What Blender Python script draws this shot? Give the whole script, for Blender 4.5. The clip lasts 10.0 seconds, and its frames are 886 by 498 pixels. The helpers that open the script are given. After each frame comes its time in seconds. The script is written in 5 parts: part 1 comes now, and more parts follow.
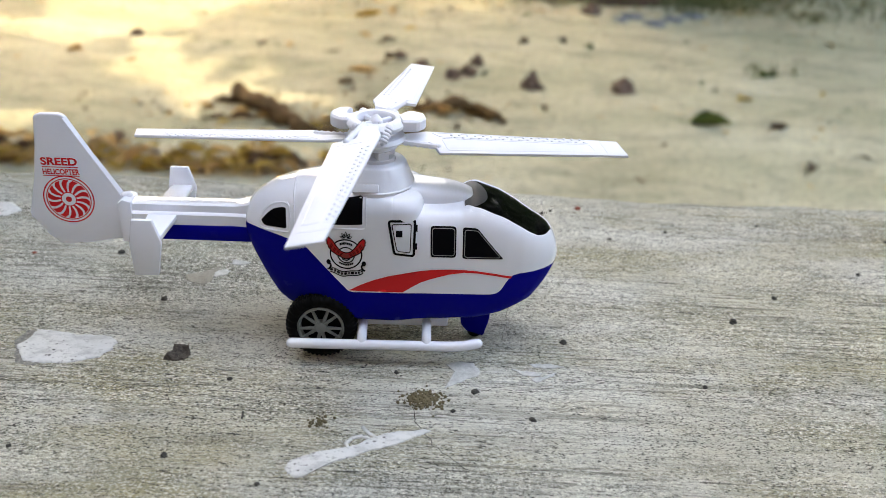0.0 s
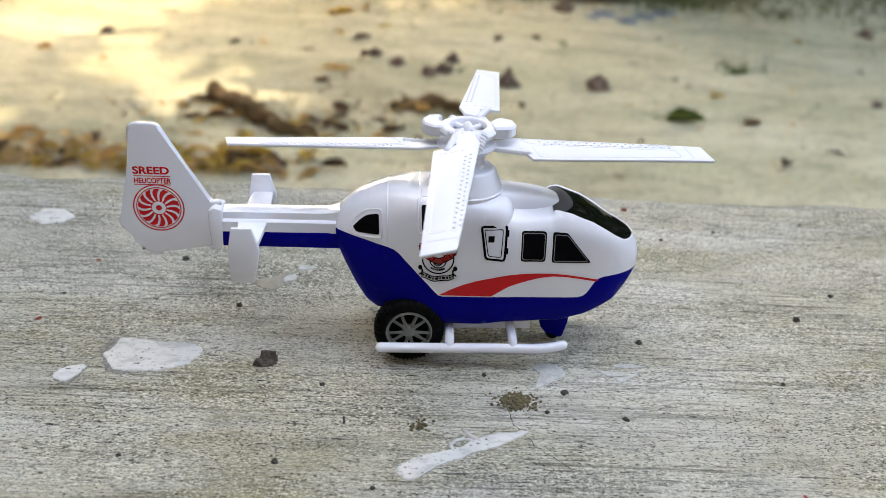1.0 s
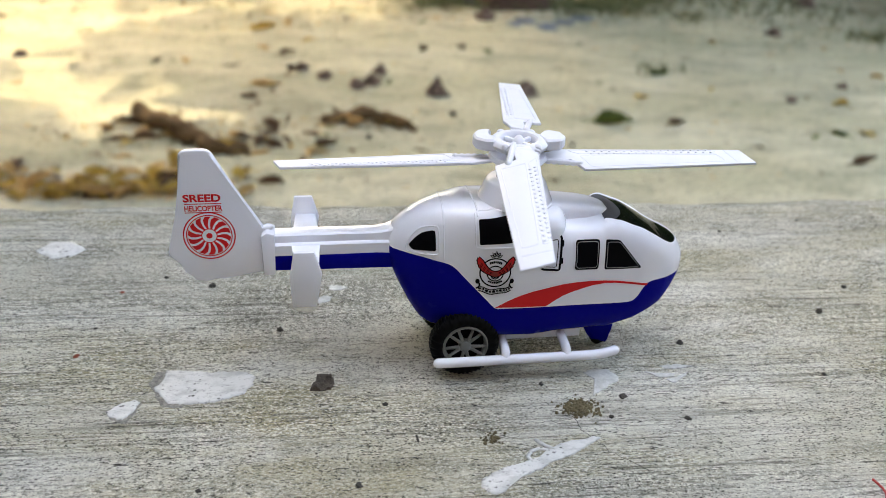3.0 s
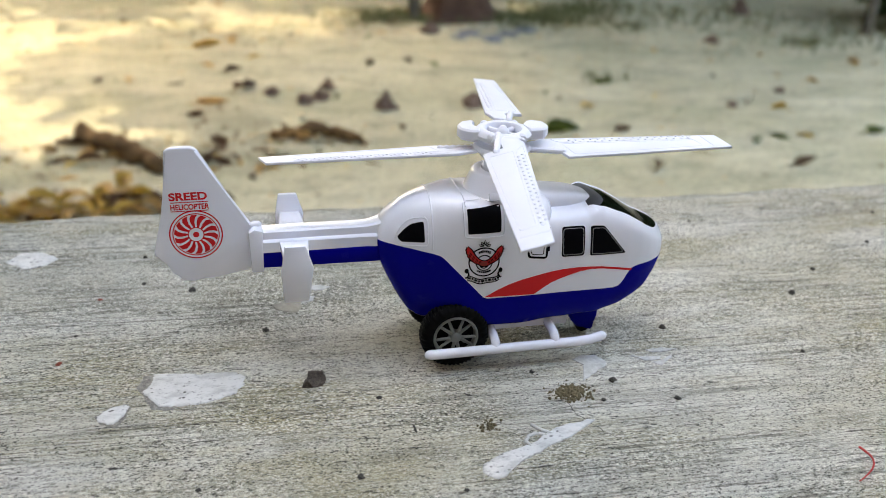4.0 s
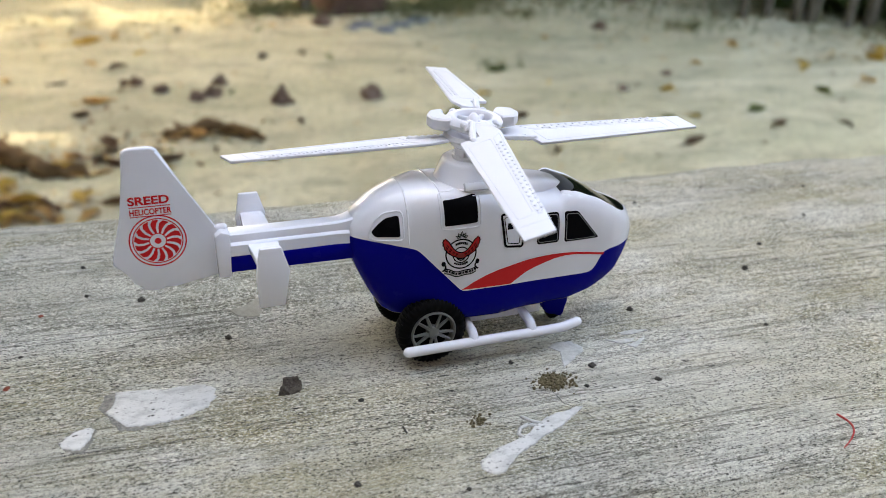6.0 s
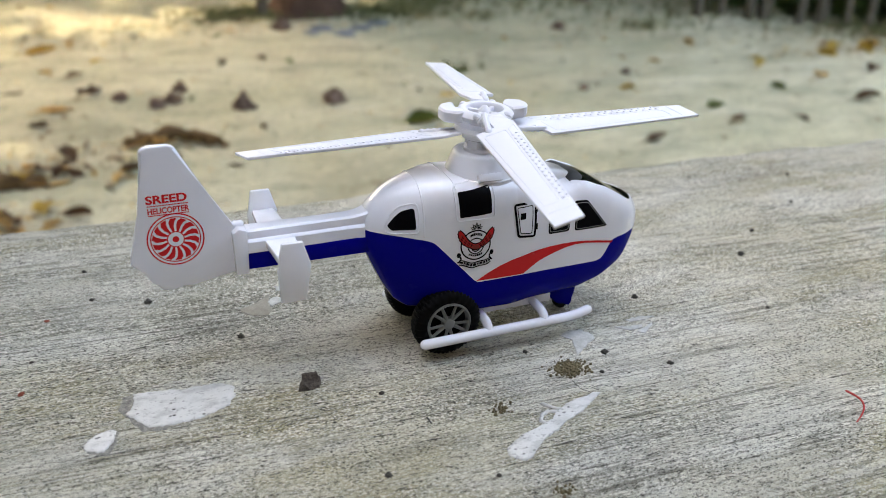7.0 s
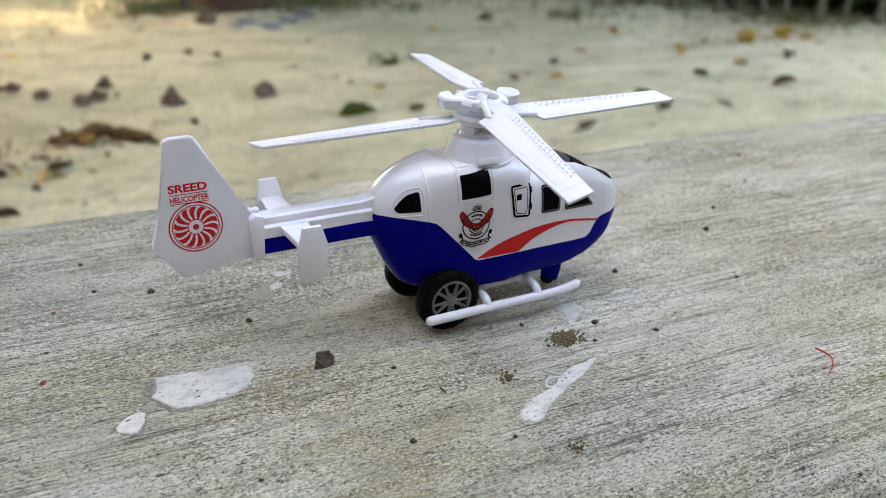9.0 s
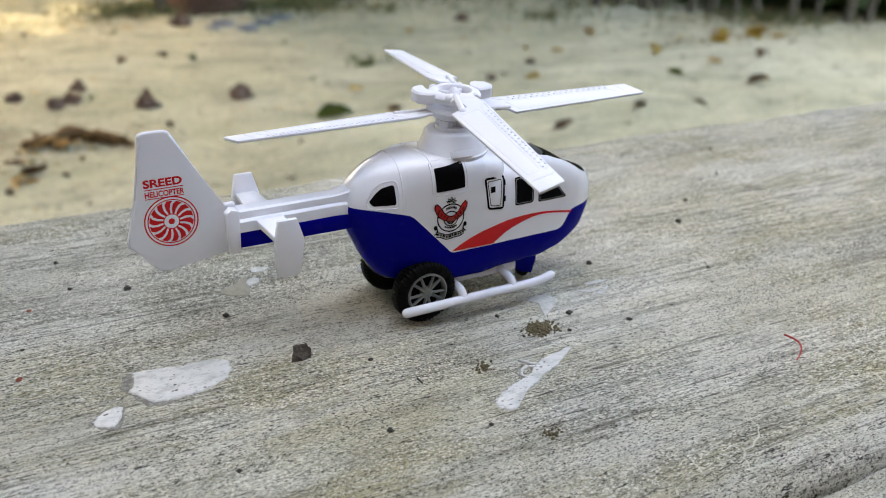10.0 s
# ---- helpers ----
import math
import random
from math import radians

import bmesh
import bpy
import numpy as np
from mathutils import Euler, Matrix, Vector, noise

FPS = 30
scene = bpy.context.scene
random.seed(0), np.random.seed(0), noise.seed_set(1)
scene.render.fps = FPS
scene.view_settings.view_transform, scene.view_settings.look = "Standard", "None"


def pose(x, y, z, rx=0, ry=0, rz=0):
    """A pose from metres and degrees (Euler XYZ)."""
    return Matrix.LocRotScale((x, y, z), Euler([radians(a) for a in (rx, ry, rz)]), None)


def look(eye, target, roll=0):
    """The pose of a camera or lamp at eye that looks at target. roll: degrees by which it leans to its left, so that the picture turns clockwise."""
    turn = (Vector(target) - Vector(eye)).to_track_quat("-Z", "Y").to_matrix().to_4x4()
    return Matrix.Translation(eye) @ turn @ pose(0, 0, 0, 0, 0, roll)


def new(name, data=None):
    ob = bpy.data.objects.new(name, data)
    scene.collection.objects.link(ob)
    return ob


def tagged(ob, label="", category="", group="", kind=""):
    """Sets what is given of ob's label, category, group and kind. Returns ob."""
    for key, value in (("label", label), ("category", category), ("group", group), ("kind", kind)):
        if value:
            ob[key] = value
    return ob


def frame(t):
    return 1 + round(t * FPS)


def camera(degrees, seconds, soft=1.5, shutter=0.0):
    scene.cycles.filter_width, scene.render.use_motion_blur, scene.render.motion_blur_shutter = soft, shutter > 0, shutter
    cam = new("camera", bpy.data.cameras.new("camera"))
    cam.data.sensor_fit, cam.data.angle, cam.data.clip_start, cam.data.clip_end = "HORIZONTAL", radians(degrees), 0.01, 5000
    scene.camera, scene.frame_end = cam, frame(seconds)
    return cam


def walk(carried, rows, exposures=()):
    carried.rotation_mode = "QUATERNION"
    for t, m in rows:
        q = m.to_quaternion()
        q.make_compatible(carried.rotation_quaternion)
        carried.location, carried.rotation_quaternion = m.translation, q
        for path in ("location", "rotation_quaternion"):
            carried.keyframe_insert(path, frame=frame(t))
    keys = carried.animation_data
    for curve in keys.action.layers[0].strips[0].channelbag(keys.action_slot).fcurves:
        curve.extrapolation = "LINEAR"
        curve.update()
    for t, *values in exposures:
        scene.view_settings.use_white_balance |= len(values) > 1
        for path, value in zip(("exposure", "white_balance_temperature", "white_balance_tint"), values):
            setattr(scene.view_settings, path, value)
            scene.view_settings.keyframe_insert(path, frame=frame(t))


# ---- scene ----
cam = camera(55.01, 10.0, soft=0.75)
PATH = [
    (0, (0.02612, -0.28214, 0.17990), (0.04150, 0.16384, -0.04564), 2.500),
    (0.5, (0.00335, -0.28395, 0.17966), (0.02712, 0.16136, -0.04648), 2.887),
    (1, (-0.01721, -0.28408, 0.18299), (0.01654, 0.16045, -0.04340), 2.944),
    (1.5, (-0.03622, -0.28588, 0.18316), (-0.00197, 0.16185, -0.03675), 2.047),
    (2, (-0.04823, -0.28309, 0.18294), (-0.00132, 0.16447, -0.03498), 1.844),
    (2.5, (-0.05393, -0.27929, 0.18590), (0.00907, 0.16403, -0.03658), 2.159),
    (4, (-0.07662, -0.28270, 0.17640), (0.02776, 0.15826, -0.03493), 1.784),
    (4.5, (-0.07348, -0.27700, 0.17697), (0.05095, 0.15762, -0.03662), 1.621),
    (5, (-0.07533, -0.27579, 0.17237), (0.06047, 0.15717, -0.03764), 1.641),
    (5.5, (-0.08681, -0.27091, 0.17354), (0.05996, 0.15598, -0.04145), 1.953),
    (7, (-0.11830, -0.26431, 0.16952), (0.06212, 0.15095, -0.04263), 1.576),
    (7.5, (-0.12422, -0.26247, 0.17523), (0.05934, 0.14688, -0.04555), 1.530),
    (8, (-0.13598, -0.26708, 0.17111), (0.05960, 0.14018, -0.04310), 1.221),
    (8.5, (-0.14545, -0.27004, 0.16989), (0.06218, 0.13234, -0.04218), 1.074),
    (9, (-0.14947, -0.26922, 0.17252), (0.06646, 0.12704, -0.04277), 2.002),
    (9.5, (-0.15015, -0.27164, 0.16925), (0.07270, 0.12300, -0.04193), 1.718),
    (10, (-0.15027, -0.27395, 0.17098), (0.07653, 0.11678, -0.04323), 1.985),
]
walk(cam, [(t, look(eye, target, roll)) for t, eye, target, roll in PATH], exposures=[(0.0, 3.5, 7950, 5.6), (10.0, 3.5, 7950, 5.6)])
cam.data.dof.use_dof, cam.data.dof.focus_distance, cam.data.dof.aperture_fstop = True, 0.30, 12.0

# ---- light ----
world = bpy.data.worlds.new("sky")
scene.world = world
world.use_nodes = True
wn = world.node_tree
sky = wn.nodes.new("ShaderNodeTexSky")
sky.sky_type = "NISHITA"
sky.sun_disc = False
SUN_EL, SUN_AZ = radians(47), radians(-28)      # azimuth from +y towards +x
sky.sun_elevation, sky.sun_rotation = SUN_EL, SUN_AZ
sky.air_density, sky.dust_density = 1.0, 5.0
wn.links.new(sky.outputs["Color"], wn.nodes["Background"].inputs["Color"])
wn.nodes["Background"].inputs["Strength"].default_value = 0.15
TO_SUN = Vector((math.sin(SUN_AZ) * math.cos(SUN_EL), math.cos(SUN_AZ) * math.cos(SUN_EL), math.sin(SUN_EL)))
sun = new("sun", bpy.data.lights.new("sun", "SUN"))
sun.data.energy, sun.data.angle, sun.data.color = 0.45, radians(0.55), (1.0, 0.90, 0.70)
sun.matrix_world = look(TO_SUN * 20, (0, 0, 0))


# ---- materials ----
def material(name, base=(0.5, 0.5, 0.5), rough=0.5, metal=0.0, spec=0.5, coat=0.0):
    m = bpy.data.materials.new(name)
    m.use_nodes = True
    b = m.node_tree.nodes["Principled BSDF"]
    b.inputs["Base Color"].default_value = (*base, 1)
    b.inputs["Roughness"].default_value = rough
    b.inputs["Metallic"].default_value = metal
    b.inputs["Specular IOR Level"].default_value = spec
    b.inputs["Coat Weight"].default_value = coat
    return m


class Nodes:
    """Short ways to write a node tree."""
    def __init__(self, m):
        self.t, self.m = m.node_tree, m
        self.bsdf = self.t.nodes["Principled BSDF"]
        self.co = self.t.nodes.new("ShaderNodeTexCoord").outputs["Object"]

    def put(self, socket, value):
        if isinstance(value, bpy.types.NodeSocket):
            self.t.links.new(value, socket)
        else:
            socket.default_value = value

    def scaled(self, sx, sy, sz, off=(0, 0, 0), co=None):
        n = self.t.nodes.new("ShaderNodeMapping")
        n.inputs["Scale"].default_value = (sx, sy, sz)
        n.inputs["Location"].default_value = off
        self.put(n.inputs["Vector"], co or self.co)
        return n.outputs["Vector"]

    def noise(self, co, scale=1.0, detail=4.0, rough=0.55, bend=0.0):
        n = self.t.nodes.new("ShaderNodeTexNoise")
        self.put(n.inputs["Vector"], co)
        n.inputs["Scale"].default_value, n.inputs["Detail"].default_value = scale, detail
        n.inputs["Roughness"].default_value, n.inputs["Distortion"].default_value = rough, bend
        return n.outputs["Fac"]

    def cells(self, co, scale=1.0, feature="F1", out="Distance"):
        n = self.t.nodes.new("ShaderNodeTexVoronoi")
        n.feature = feature
        self.put(n.inputs["Vector"], co)
        n.inputs["Scale"].default_value = scale
        return n.outputs[out]

    def ramp(self, fac, *stops):
        n = self.t.nodes.new("ShaderNodeValToRGB")
        e = n.color_ramp.elements
        while len(e) < len(stops):
            e.new(0.5)
        for el, (p, c) in zip(e, stops):
            el.position, el.color = p, (*c, 1) if isinstance(c, tuple) else (c, c, c, 1)
        self.put(n.inputs["Fac"], fac)
        return n.outputs["Color"]

    def mix(self, fac, a, b, mode="MIX"):
        n = self.t.nodes.new("ShaderNodeMix")
        n.data_type, n.blend_type = "RGBA", mode
        self.put(n.inputs["Factor"], fac)
        for s, v in (("A", a), ("B", b)):
            sock = [q for q in n.inputs if q.name == s and q.type == "RGBA"][0]
            self.put(sock, (*v, 1) if isinstance(v, tuple) else v)
        return [q for q in n.outputs if q.type == "RGBA"][0]

    def math(self, op, a, b=0.0):
        n = self.t.nodes.new("ShaderNodeMath")
        n.operation = op
        self.put(n.inputs[0], a)
        self.put(n.inputs[1], b)
        return n.outputs[0]

    def color(self, c):
        self.put(self.bsdf.inputs["Base Color"], c)

    def rough(self, c):
        self.put(self.bsdf.inputs["Roughness"], c)

    def bump(self, height, strength=0.3, distance=0.001):
        n = self.t.nodes.new("ShaderNodeBump")
        n.inputs["Strength"].default_value, n.inputs["Distance"].default_value = strength, distance
        self.put(n.inputs["Height"], height)
        self.put(self.bsdf.inputs["Normal"], n.outputs["Normal"])


def plastic(name, base, rough, coat=0.0, sss=0.0):
    m = material(name, base, rough, coat=coat)
    n = Nodes(m)
    grime = n.noise(n.scaled(90, 90, 90), detail=5)
    fine = n.noise(n.scaled(900, 900, 900), detail=2)
    n.color(n.mix(n.math("MULTIPLY", grime, 0.22), base, tuple(c * 0.72 for c in base)))
    n.rough(n.ramp(grime, (0.3, rough * 0.8), (0.75, min(1, rough * 1.35))))
    n.bump(fine, 0.06, 0.0002)
    if sss:
        n.bsdf.inputs["Subsurface Weight"].default_value = sss
        n.bsdf.inputs["Subsurface Radius"].default_value = (0.002, 0.002, 0.0018)
        n.bsdf.inputs["Subsurface Scale"].default_value = 1.0
    return m


WHITE = plastic("white_plastic", (0.90, 0.915, 0.99), 0.16, coat=0.35)
BLUE = plastic("blue_plastic", (0.001, 0.002, 0.235), 0.22)
BLUE.node_tree.nodes["Principled BSDF"].inputs["Specular IOR Level"].default_value = 0.04
MATT_WHITE = plastic("matt_white_plastic", (0.82, 0.83, 0.90), 0.42)
RED_INK = plastic("red_ink", (0.74, 0.024, 0.028), 0.3)
RED_INK.node_tree.nodes["Principled BSDF"].inputs["Specular IOR Level"].default_value = 0.15
DARK_RED_INK = plastic("dark_red_ink", (0.30, 0.022, 0.018), 0.35)
BLACK_INK = plastic("black_ink", (0.004, 0.004, 0.005), 0.30)
BLACK_INK.node_tree.nodes["Principled BSDF"].inputs["Specular IOR Level"].default_value = 0.03
GLOSS_BLACK = material("black_glossy_plastic", (0.004, 0.004, 0.005), 0.09, spec=0.28)
SKY_SHEEN = plastic("painted_sky_sheen", (0.055, 0.057, 0.065), 0.42)
GREY_INK = plastic("grey_ink", (0.30, 0.31, 0.33), 0.4)
RUBBER = plastic("black_rubber", (0.0030, 0.0030, 0.0032), 0.5)
RUBBER.node_tree.nodes["Principled BSDF"].inputs["Specular IOR Level"].default_value = 0.07
RIM = plastic("grey_rim_plastic", (0.17, 0.178, 0.165), 0.32)


def concrete(name, streaks=True):
    m = material(name, (0.4, 0.4, 0.37), 0.85, spec=0.35)
    n = Nodes(m)
    big = n.noise(n.scaled(6, 11, 7), detail=6, rough=0.62)
    mid = n.noise(n.scaled(26, 85, 40, (3, 1, 0)), detail=7, rough=0.7)
    moss = n.noise(n.scaled(9, 20, 14, (7, 2, 1)), detail=6, rough=0.65)
    pale = n.noise(n.scaled(7, 24, 12, (1, 8, 3)), detail=6, rough=0.65)
    grime = n.noise(n.scaled(5, 9, 6, (11, 4, 2)), detail=6, rough=0.6)
    grain = n.noise(n.scaled(800, 1250, 900), detail=3, rough=0.75)
    sand = n.noise(n.scaled(420, 900, 420, (1, 5, 0)), detail=4, rough=0.75)
    c = n.ramp(big, (0.30, (0.43, 0.405, 0.305)), (0.5, (0.55, 0.523, 0.40)), (0.70, (0.66, 0.633, 0.505)))
    c = n.mix(n.ramp(moss, (0.44, 0.0), (0.60, 0.7)), c, (0.36, 0.31, 0.145))
    c = n.mix(n.ramp(grime, (0.36, 0.8), (0.51, 0.0)), c, (0.245, 0.238, 0.215))
    c = n.mix(n.ramp(pale, (0.48, 0.0), (0.61, 0.85)), c, (0.78, 0.77, 0.71))
    c = n.mix(n.ramp(mid, (0.36, 0.5), (0.53, 0.0)), c, (0.22, 0.21, 0.165))
    patch = n.noise(n.scaled(10, 26, 20, (5, 2, 8)), detail=6, rough=0.7)
    gritty = n.ramp(patch, (0.40, 0.4), (0.55, 1.0))
    c = n.mix(n.math("MULTIPLY", gritty, n.ramp(sand, (0.385, 0.9), (0.475, 0.0))), c, (0.14, 0.13, 0.096))
    c = n.mix(n.math("MULTIPLY", gritty, n.ramp(grain, (0.52, 0.0), (0.59, 0.95))), c, (0.89, 0.87, 0.77))
    c = n.mix(n.math("MULTIPLY", gritty, n.ramp(grain, (0.35, 0.95), (0.41, 0.0))), c, (0.10, 0.093, 0.07))
    height = n.math("ADD", n.math("MULTIPLY", grain, 0.9), sand)
    if streaks:
        line = n.noise(n.scaled(38, 900, 300), detail=6, rough=0.74, bend=0.4)
        rake = n.noise(n.scaled(9, 330, 120, (2, 4, 7)), detail=6, rough=0.7, bend=0.35)
        rare = n.noise(n.scaled(70, 800, 100, (5, 3, 1)), detail=5, rough=0.72, bend=0.5)
        brushed = n.noise(n.scaled(7, 18, 10, (6, 6, 2)), detail=4, rough=0.6)
        much = n.ramp(brushed, (0.40, 0.15), (0.60, 1.0))
        c = n.mix(n.math("MULTIPLY", much, n.ramp(line, (0.385, 1.0), (0.455, 0.0))), c, (0.10, 0.092, 0.068))
        c = n.mix(n.ramp(rare, (0.35, 0.95), (0.38, 0.0)), c, (0.05, 0.047, 0.036))
        c = n.mix(n.math("MULTIPLY", much, n.ramp(line, (0.53, 0.0), (0.63, 0.75))), c, (0.80, 0.785, 0.69))
        c = n.mix(n.math("MULTIPLY", much, n.ramp(rake, (0.38, 0.75), (0.47, 0.0))), c, (0.17, 0.16, 0.125))
        c = n.mix(n.math("MULTIPLY", much, n.ramp(rake, (0.53, 0.0), (0.64, 0.5))), c, (0.72, 0.705, 0.625))
        height = n.math("ADD", height, n.math("ADD", n.math("MULTIPLY", line, 1.1), n.math("MULTIPLY", rake, 1.2)))
    # a thin pale skin of laitance that hides the grit here and there
    skin = n.noise(n.scaled(6, 21, 12, (4, 3, 9)), detail=7, rough=0.68)
    c = n.mix(n.ramp(skin, (0.49, 0.0), (0.62, 0.58)), c, (0.64, 0.62, 0.53))
    at = n.scaled(480, 1500, 800)
    pits, chance = n.cells(at, 1.0), n.cells(at, 1.0, out="Color")
    where = n.noise(n.scaled(40, 70, 60, (2, 9, 4)), detail=6, rough=0.75)
    spot = n.math("MULTIPLY", n.ramp(n.math("ADD", pits, n.math("MULTIPLY", n.math("SUBTRACT", grain, 0.5), 1.1)), (0.16, 1.0), (0.30, 0.0)), n.math("MULTIPLY", n.ramp(chance, (0.38, 0.0), (0.46, 1.0)), n.ramp(where, (0.42, 0.0), (0.53, 1.0))))
    c = n.mix(spot, c, (0.035, 0.032, 0.026))
    fine = n.scaled(820, 1700, 1200, (3, 3, 3))
    pore, luck = n.cells(fine, 1.0), n.cells(fine, 1.0, out="Color")
    worn = n.noise(n.scaled(11, 21, 20, (8, 5, 4)), detail=6, rough=0.65)
    pore = n.math("MULTIPLY", n.ramp(n.math("ADD", pore, n.math("MULTIPLY", n.math("SUBTRACT", sand, 0.5), 0.9)), (0.24, 1.0), (0.36, 0.0)), n.math("MULTIPLY", n.ramp(luck, (0.43, 0.0), (0.48, 1.0)), n.ramp(worn, (0.42, 0.1), (0.56, 1.0))))
    c = n.mix(pore, c, (0.035, 0.032, 0.025))
    speck = n.noise(n.scaled(160, 1000, 300, (3, 7, 1)), detail=6, rough=0.8, bend=0.8)
    c = n.mix(n.ramp(speck, (0.385, 1.0), (0.415, 0.0)), c, (0.035, 0.032, 0.025))
    height = n.math("SUBTRACT", height, n.math("MULTIPLY", n.math("ADD", spot, pore), 1.2))
    n.color(c)
    n.rough(n.ramp(sand, (0.3, 0.95), (0.7, 0.75)))
    if not streaks:
        lumps = n.noise(n.scaled(115, 115, 115, (1, 1, 1)), detail=5, rough=0.65)
        c = n.mix(0.4, c, (0.47, 0.50, 0.40))
        c = n.mix(n.ramp(lumps, (0.36, 0.7), (0.50, 0.0)), c, (0.17, 0.18, 0.13))
        n.color(c)
        height = n.math("ADD", n.math("MULTIPLY", height, 0.3), n.math("MULTIPLY", lumps, 2.0))
    n.bump(height, 0.8, 0.0015 if streaks else 0.006)
    return m


CONCRETE = concrete("worn_concrete")
ROUGH_CONCRETE = concrete("rough_concrete", streaks=False)


def two_tone(name, a, b, scale, rough=0.9, bump=0.4, dist=0.003):
    m = material(name, a, rough, spec=0.25)
    n = Nodes(m)
    f = n.noise(n.scaled(scale, scale, scale), detail=6, rough=0.65)
    g = n.noise(n.scaled(scale * 9, scale * 9, scale * 9, (3, 3, 3)), detail=4)
    c = n.mix(n.ramp(f, (0.32, 0.0), (0.68, 1.0)), a, b)
    c = n.mix(n.ramp(g, (0.35, 0.5), (0.6, 0.0)), c, tuple(v * 0.5 for v in a))
    n.color(c)
    n.bump(n.math("ADD", f, n.math("MULTIPLY", g, 0.4)), bump, dist)
    return m


def soil():
    m = material("sandy_soil", (0.4, 0.36, 0.27), 0.95, spec=0.2)
    n = Nodes(m)
    big = n.noise(n.scaled(1.3, 2.4, 1), detail=8, rough=0.62)
    mid = n.noise(n.scaled(8, 14, 7, (4, 2, 0)), detail=7, rough=0.7)
    green = n.noise(n.scaled(1.6, 3.6, 2, (9, 1, 0)), detail=7, rough=0.65)
    grit = n.noise(n.scaled(60, 80, 70), detail=6, rough=0.75)
    c = n.ramp(big, (0.30, (0.53, 0.475, 0.32)), (0.50, (0.66, 0.60, 0.415)), (0.70, (0.74, 0.68, 0.50)))
    c = n.mix(n.ramp(green, (0.43, 0.0), (0.62, 0.7)), c, (0.47, 0.445, 0.285))
    c = n.mix(n.ramp(mid, (0.36, 0.6), (0.50, 0.0)), c, (0.34, 0.30, 0.20))
    blot = n.noise(n.scaled(3.2, 6.5, 3, (2, 6, 0)), detail=6, rough=0.7)
    c = n.mix(n.ramp(blot, (0.36, 0.55), (0.50, 0.0)), c, (0.29, 0.265, 0.175))
    c = n.mix(n.ramp(grit, (0.34, 0.7), (0.5, 0.0)), c, (0.13, 0.11, 0.08))
    n.color(c)
    n.bump(n.math("ADD", mid, n.math("MULTIPLY", grit, 0.5)), 0.5, 0.018)
    return m


SOIL = soil()
# for the added unseen wall; dark so that it bounces little light
DARK_BLOCKER = two_tone("dark_blocker_wall", (0.050, 0.040, 0.034), (0.085, 0.068, 0.055), 3, 0.9, 0.2, 0.004)


def putty():
    m = material("dried_white_putty", (0.75, 0.75, 0.76), 0.75, spec=0.3)
    n = Nodes(m)
    smudge = n.noise(n.scaled(130, 190, 130), detail=5, rough=0.6)
    worn = n.noise(n.scaled(420, 620, 420, (4, 1, 0)), detail=4, rough=0.7)
    pit = n.cells(n.scaled(330, 420, 330), 1.0)
    some = n.noise(n.scaled(110, 110, 110, (3, 7, 1)), detail=2)
    c = n.mix(n.ramp(smudge, (0.36, 0.75), (0.52, 0.0)), (0.60, 0.595, 0.575), (0.40, 0.40, 0.385))
    c = n.mix(n.ramp(worn, (0.34, 0.8), (0.44, 0.0)), c, (0.30, 0.30, 0.285))
    spot = n.math("MULTIPLY", n.ramp(pit, (0.14, 1.0), (0.24, 0.0)), n.ramp(some, (0.46, 0.0), (0.56, 1.0)))
    c = n.mix(spot, c, (0.07, 0.065, 0.06))
    n.color(c)
    n.bump(n.math("SUBTRACT", worn, spot), 0.5, 0.0005)
    return m


CHALK = putty()
STONE = two_tone("dark_grit", (0.045, 0.042, 0.038), (0.11, 0.10, 0.085), 400, 0.9, 0.5, 0.0006)
CRUMB = two_tone("brown_soil_crumb", (0.12, 0.10, 0.055), (0.24, 0.20, 0.12), 900, 0.95, 0.5, 0.0006)
BRICK_CHIP = two_tone("red_brick_grit", (0.35, 0.10, 0.06), (0.22, 0.07, 0.05), 500, 0.9, 0.5, 0.0006)
RED_THREAD = two_tone("red_thread", (0.55, 0.03, 0.03), (0.62, 0.14, 0.13), 500, 0.8)
PALE_LINE = two_tone("pale_filled_crack", (0.64, 0.62, 0.51), (0.74, 0.72, 0.61), 300, 0.95)
CRACK = two_tone("crack_dirt", (0.06, 0.055, 0.05), (0.13, 0.12, 0.105), 300, 0.95)
DEAD_LEAF = two_tone("dead_leaf", (0.60, 0.37, 0.13), (0.76, 0.56, 0.27), 14, 0.75, 0.4, 0.004)
BROWN_LEAF = two_tone("brown_leaf", (0.14, 0.08, 0.042), (0.26, 0.15, 0.085), 14, 0.8, 0.4, 0.004)
YELLOW_LEAF = two_tone("yellow_leaf", (0.70, 0.49, 0.10), (0.56, 0.36, 0.09), 14, 0.7, 0.4, 0.004)
GRASS = two_tone("dull_grass", (0.13, 0.14, 0.055), (0.20, 0.19, 0.09), 14, 0.8, 0.3, 0.004)
GREEN_LEAF = two_tone("green_leaf", (0.12, 0.16, 0.035), (0.20, 0.24, 0.06), 14, 0.6, 0.4, 0.004)
CROWN_LEAF = two_tone("crown_leaf", (0.045, 0.085, 0.02), (0.09, 0.13, 0.035), 3, 0.5, 0.3, 0.004)
RED_BARK = two_tone("red_brown_bark", (0.08, 0.042, 0.028), (0.15, 0.085, 0.06), 16, 0.95, 0.9, 0.02)
GREY_STONE = two_tone("grey_stone", (0.20, 0.22, 0.24), (0.32, 0.33, 0.34), 20, 0.9, 0.5, 0.006)
CHIP = two_tone("stone_chip", (0.10, 0.082, 0.066), (0.20, 0.17, 0.14), 500, 0.9, 1.0, 0.0012)
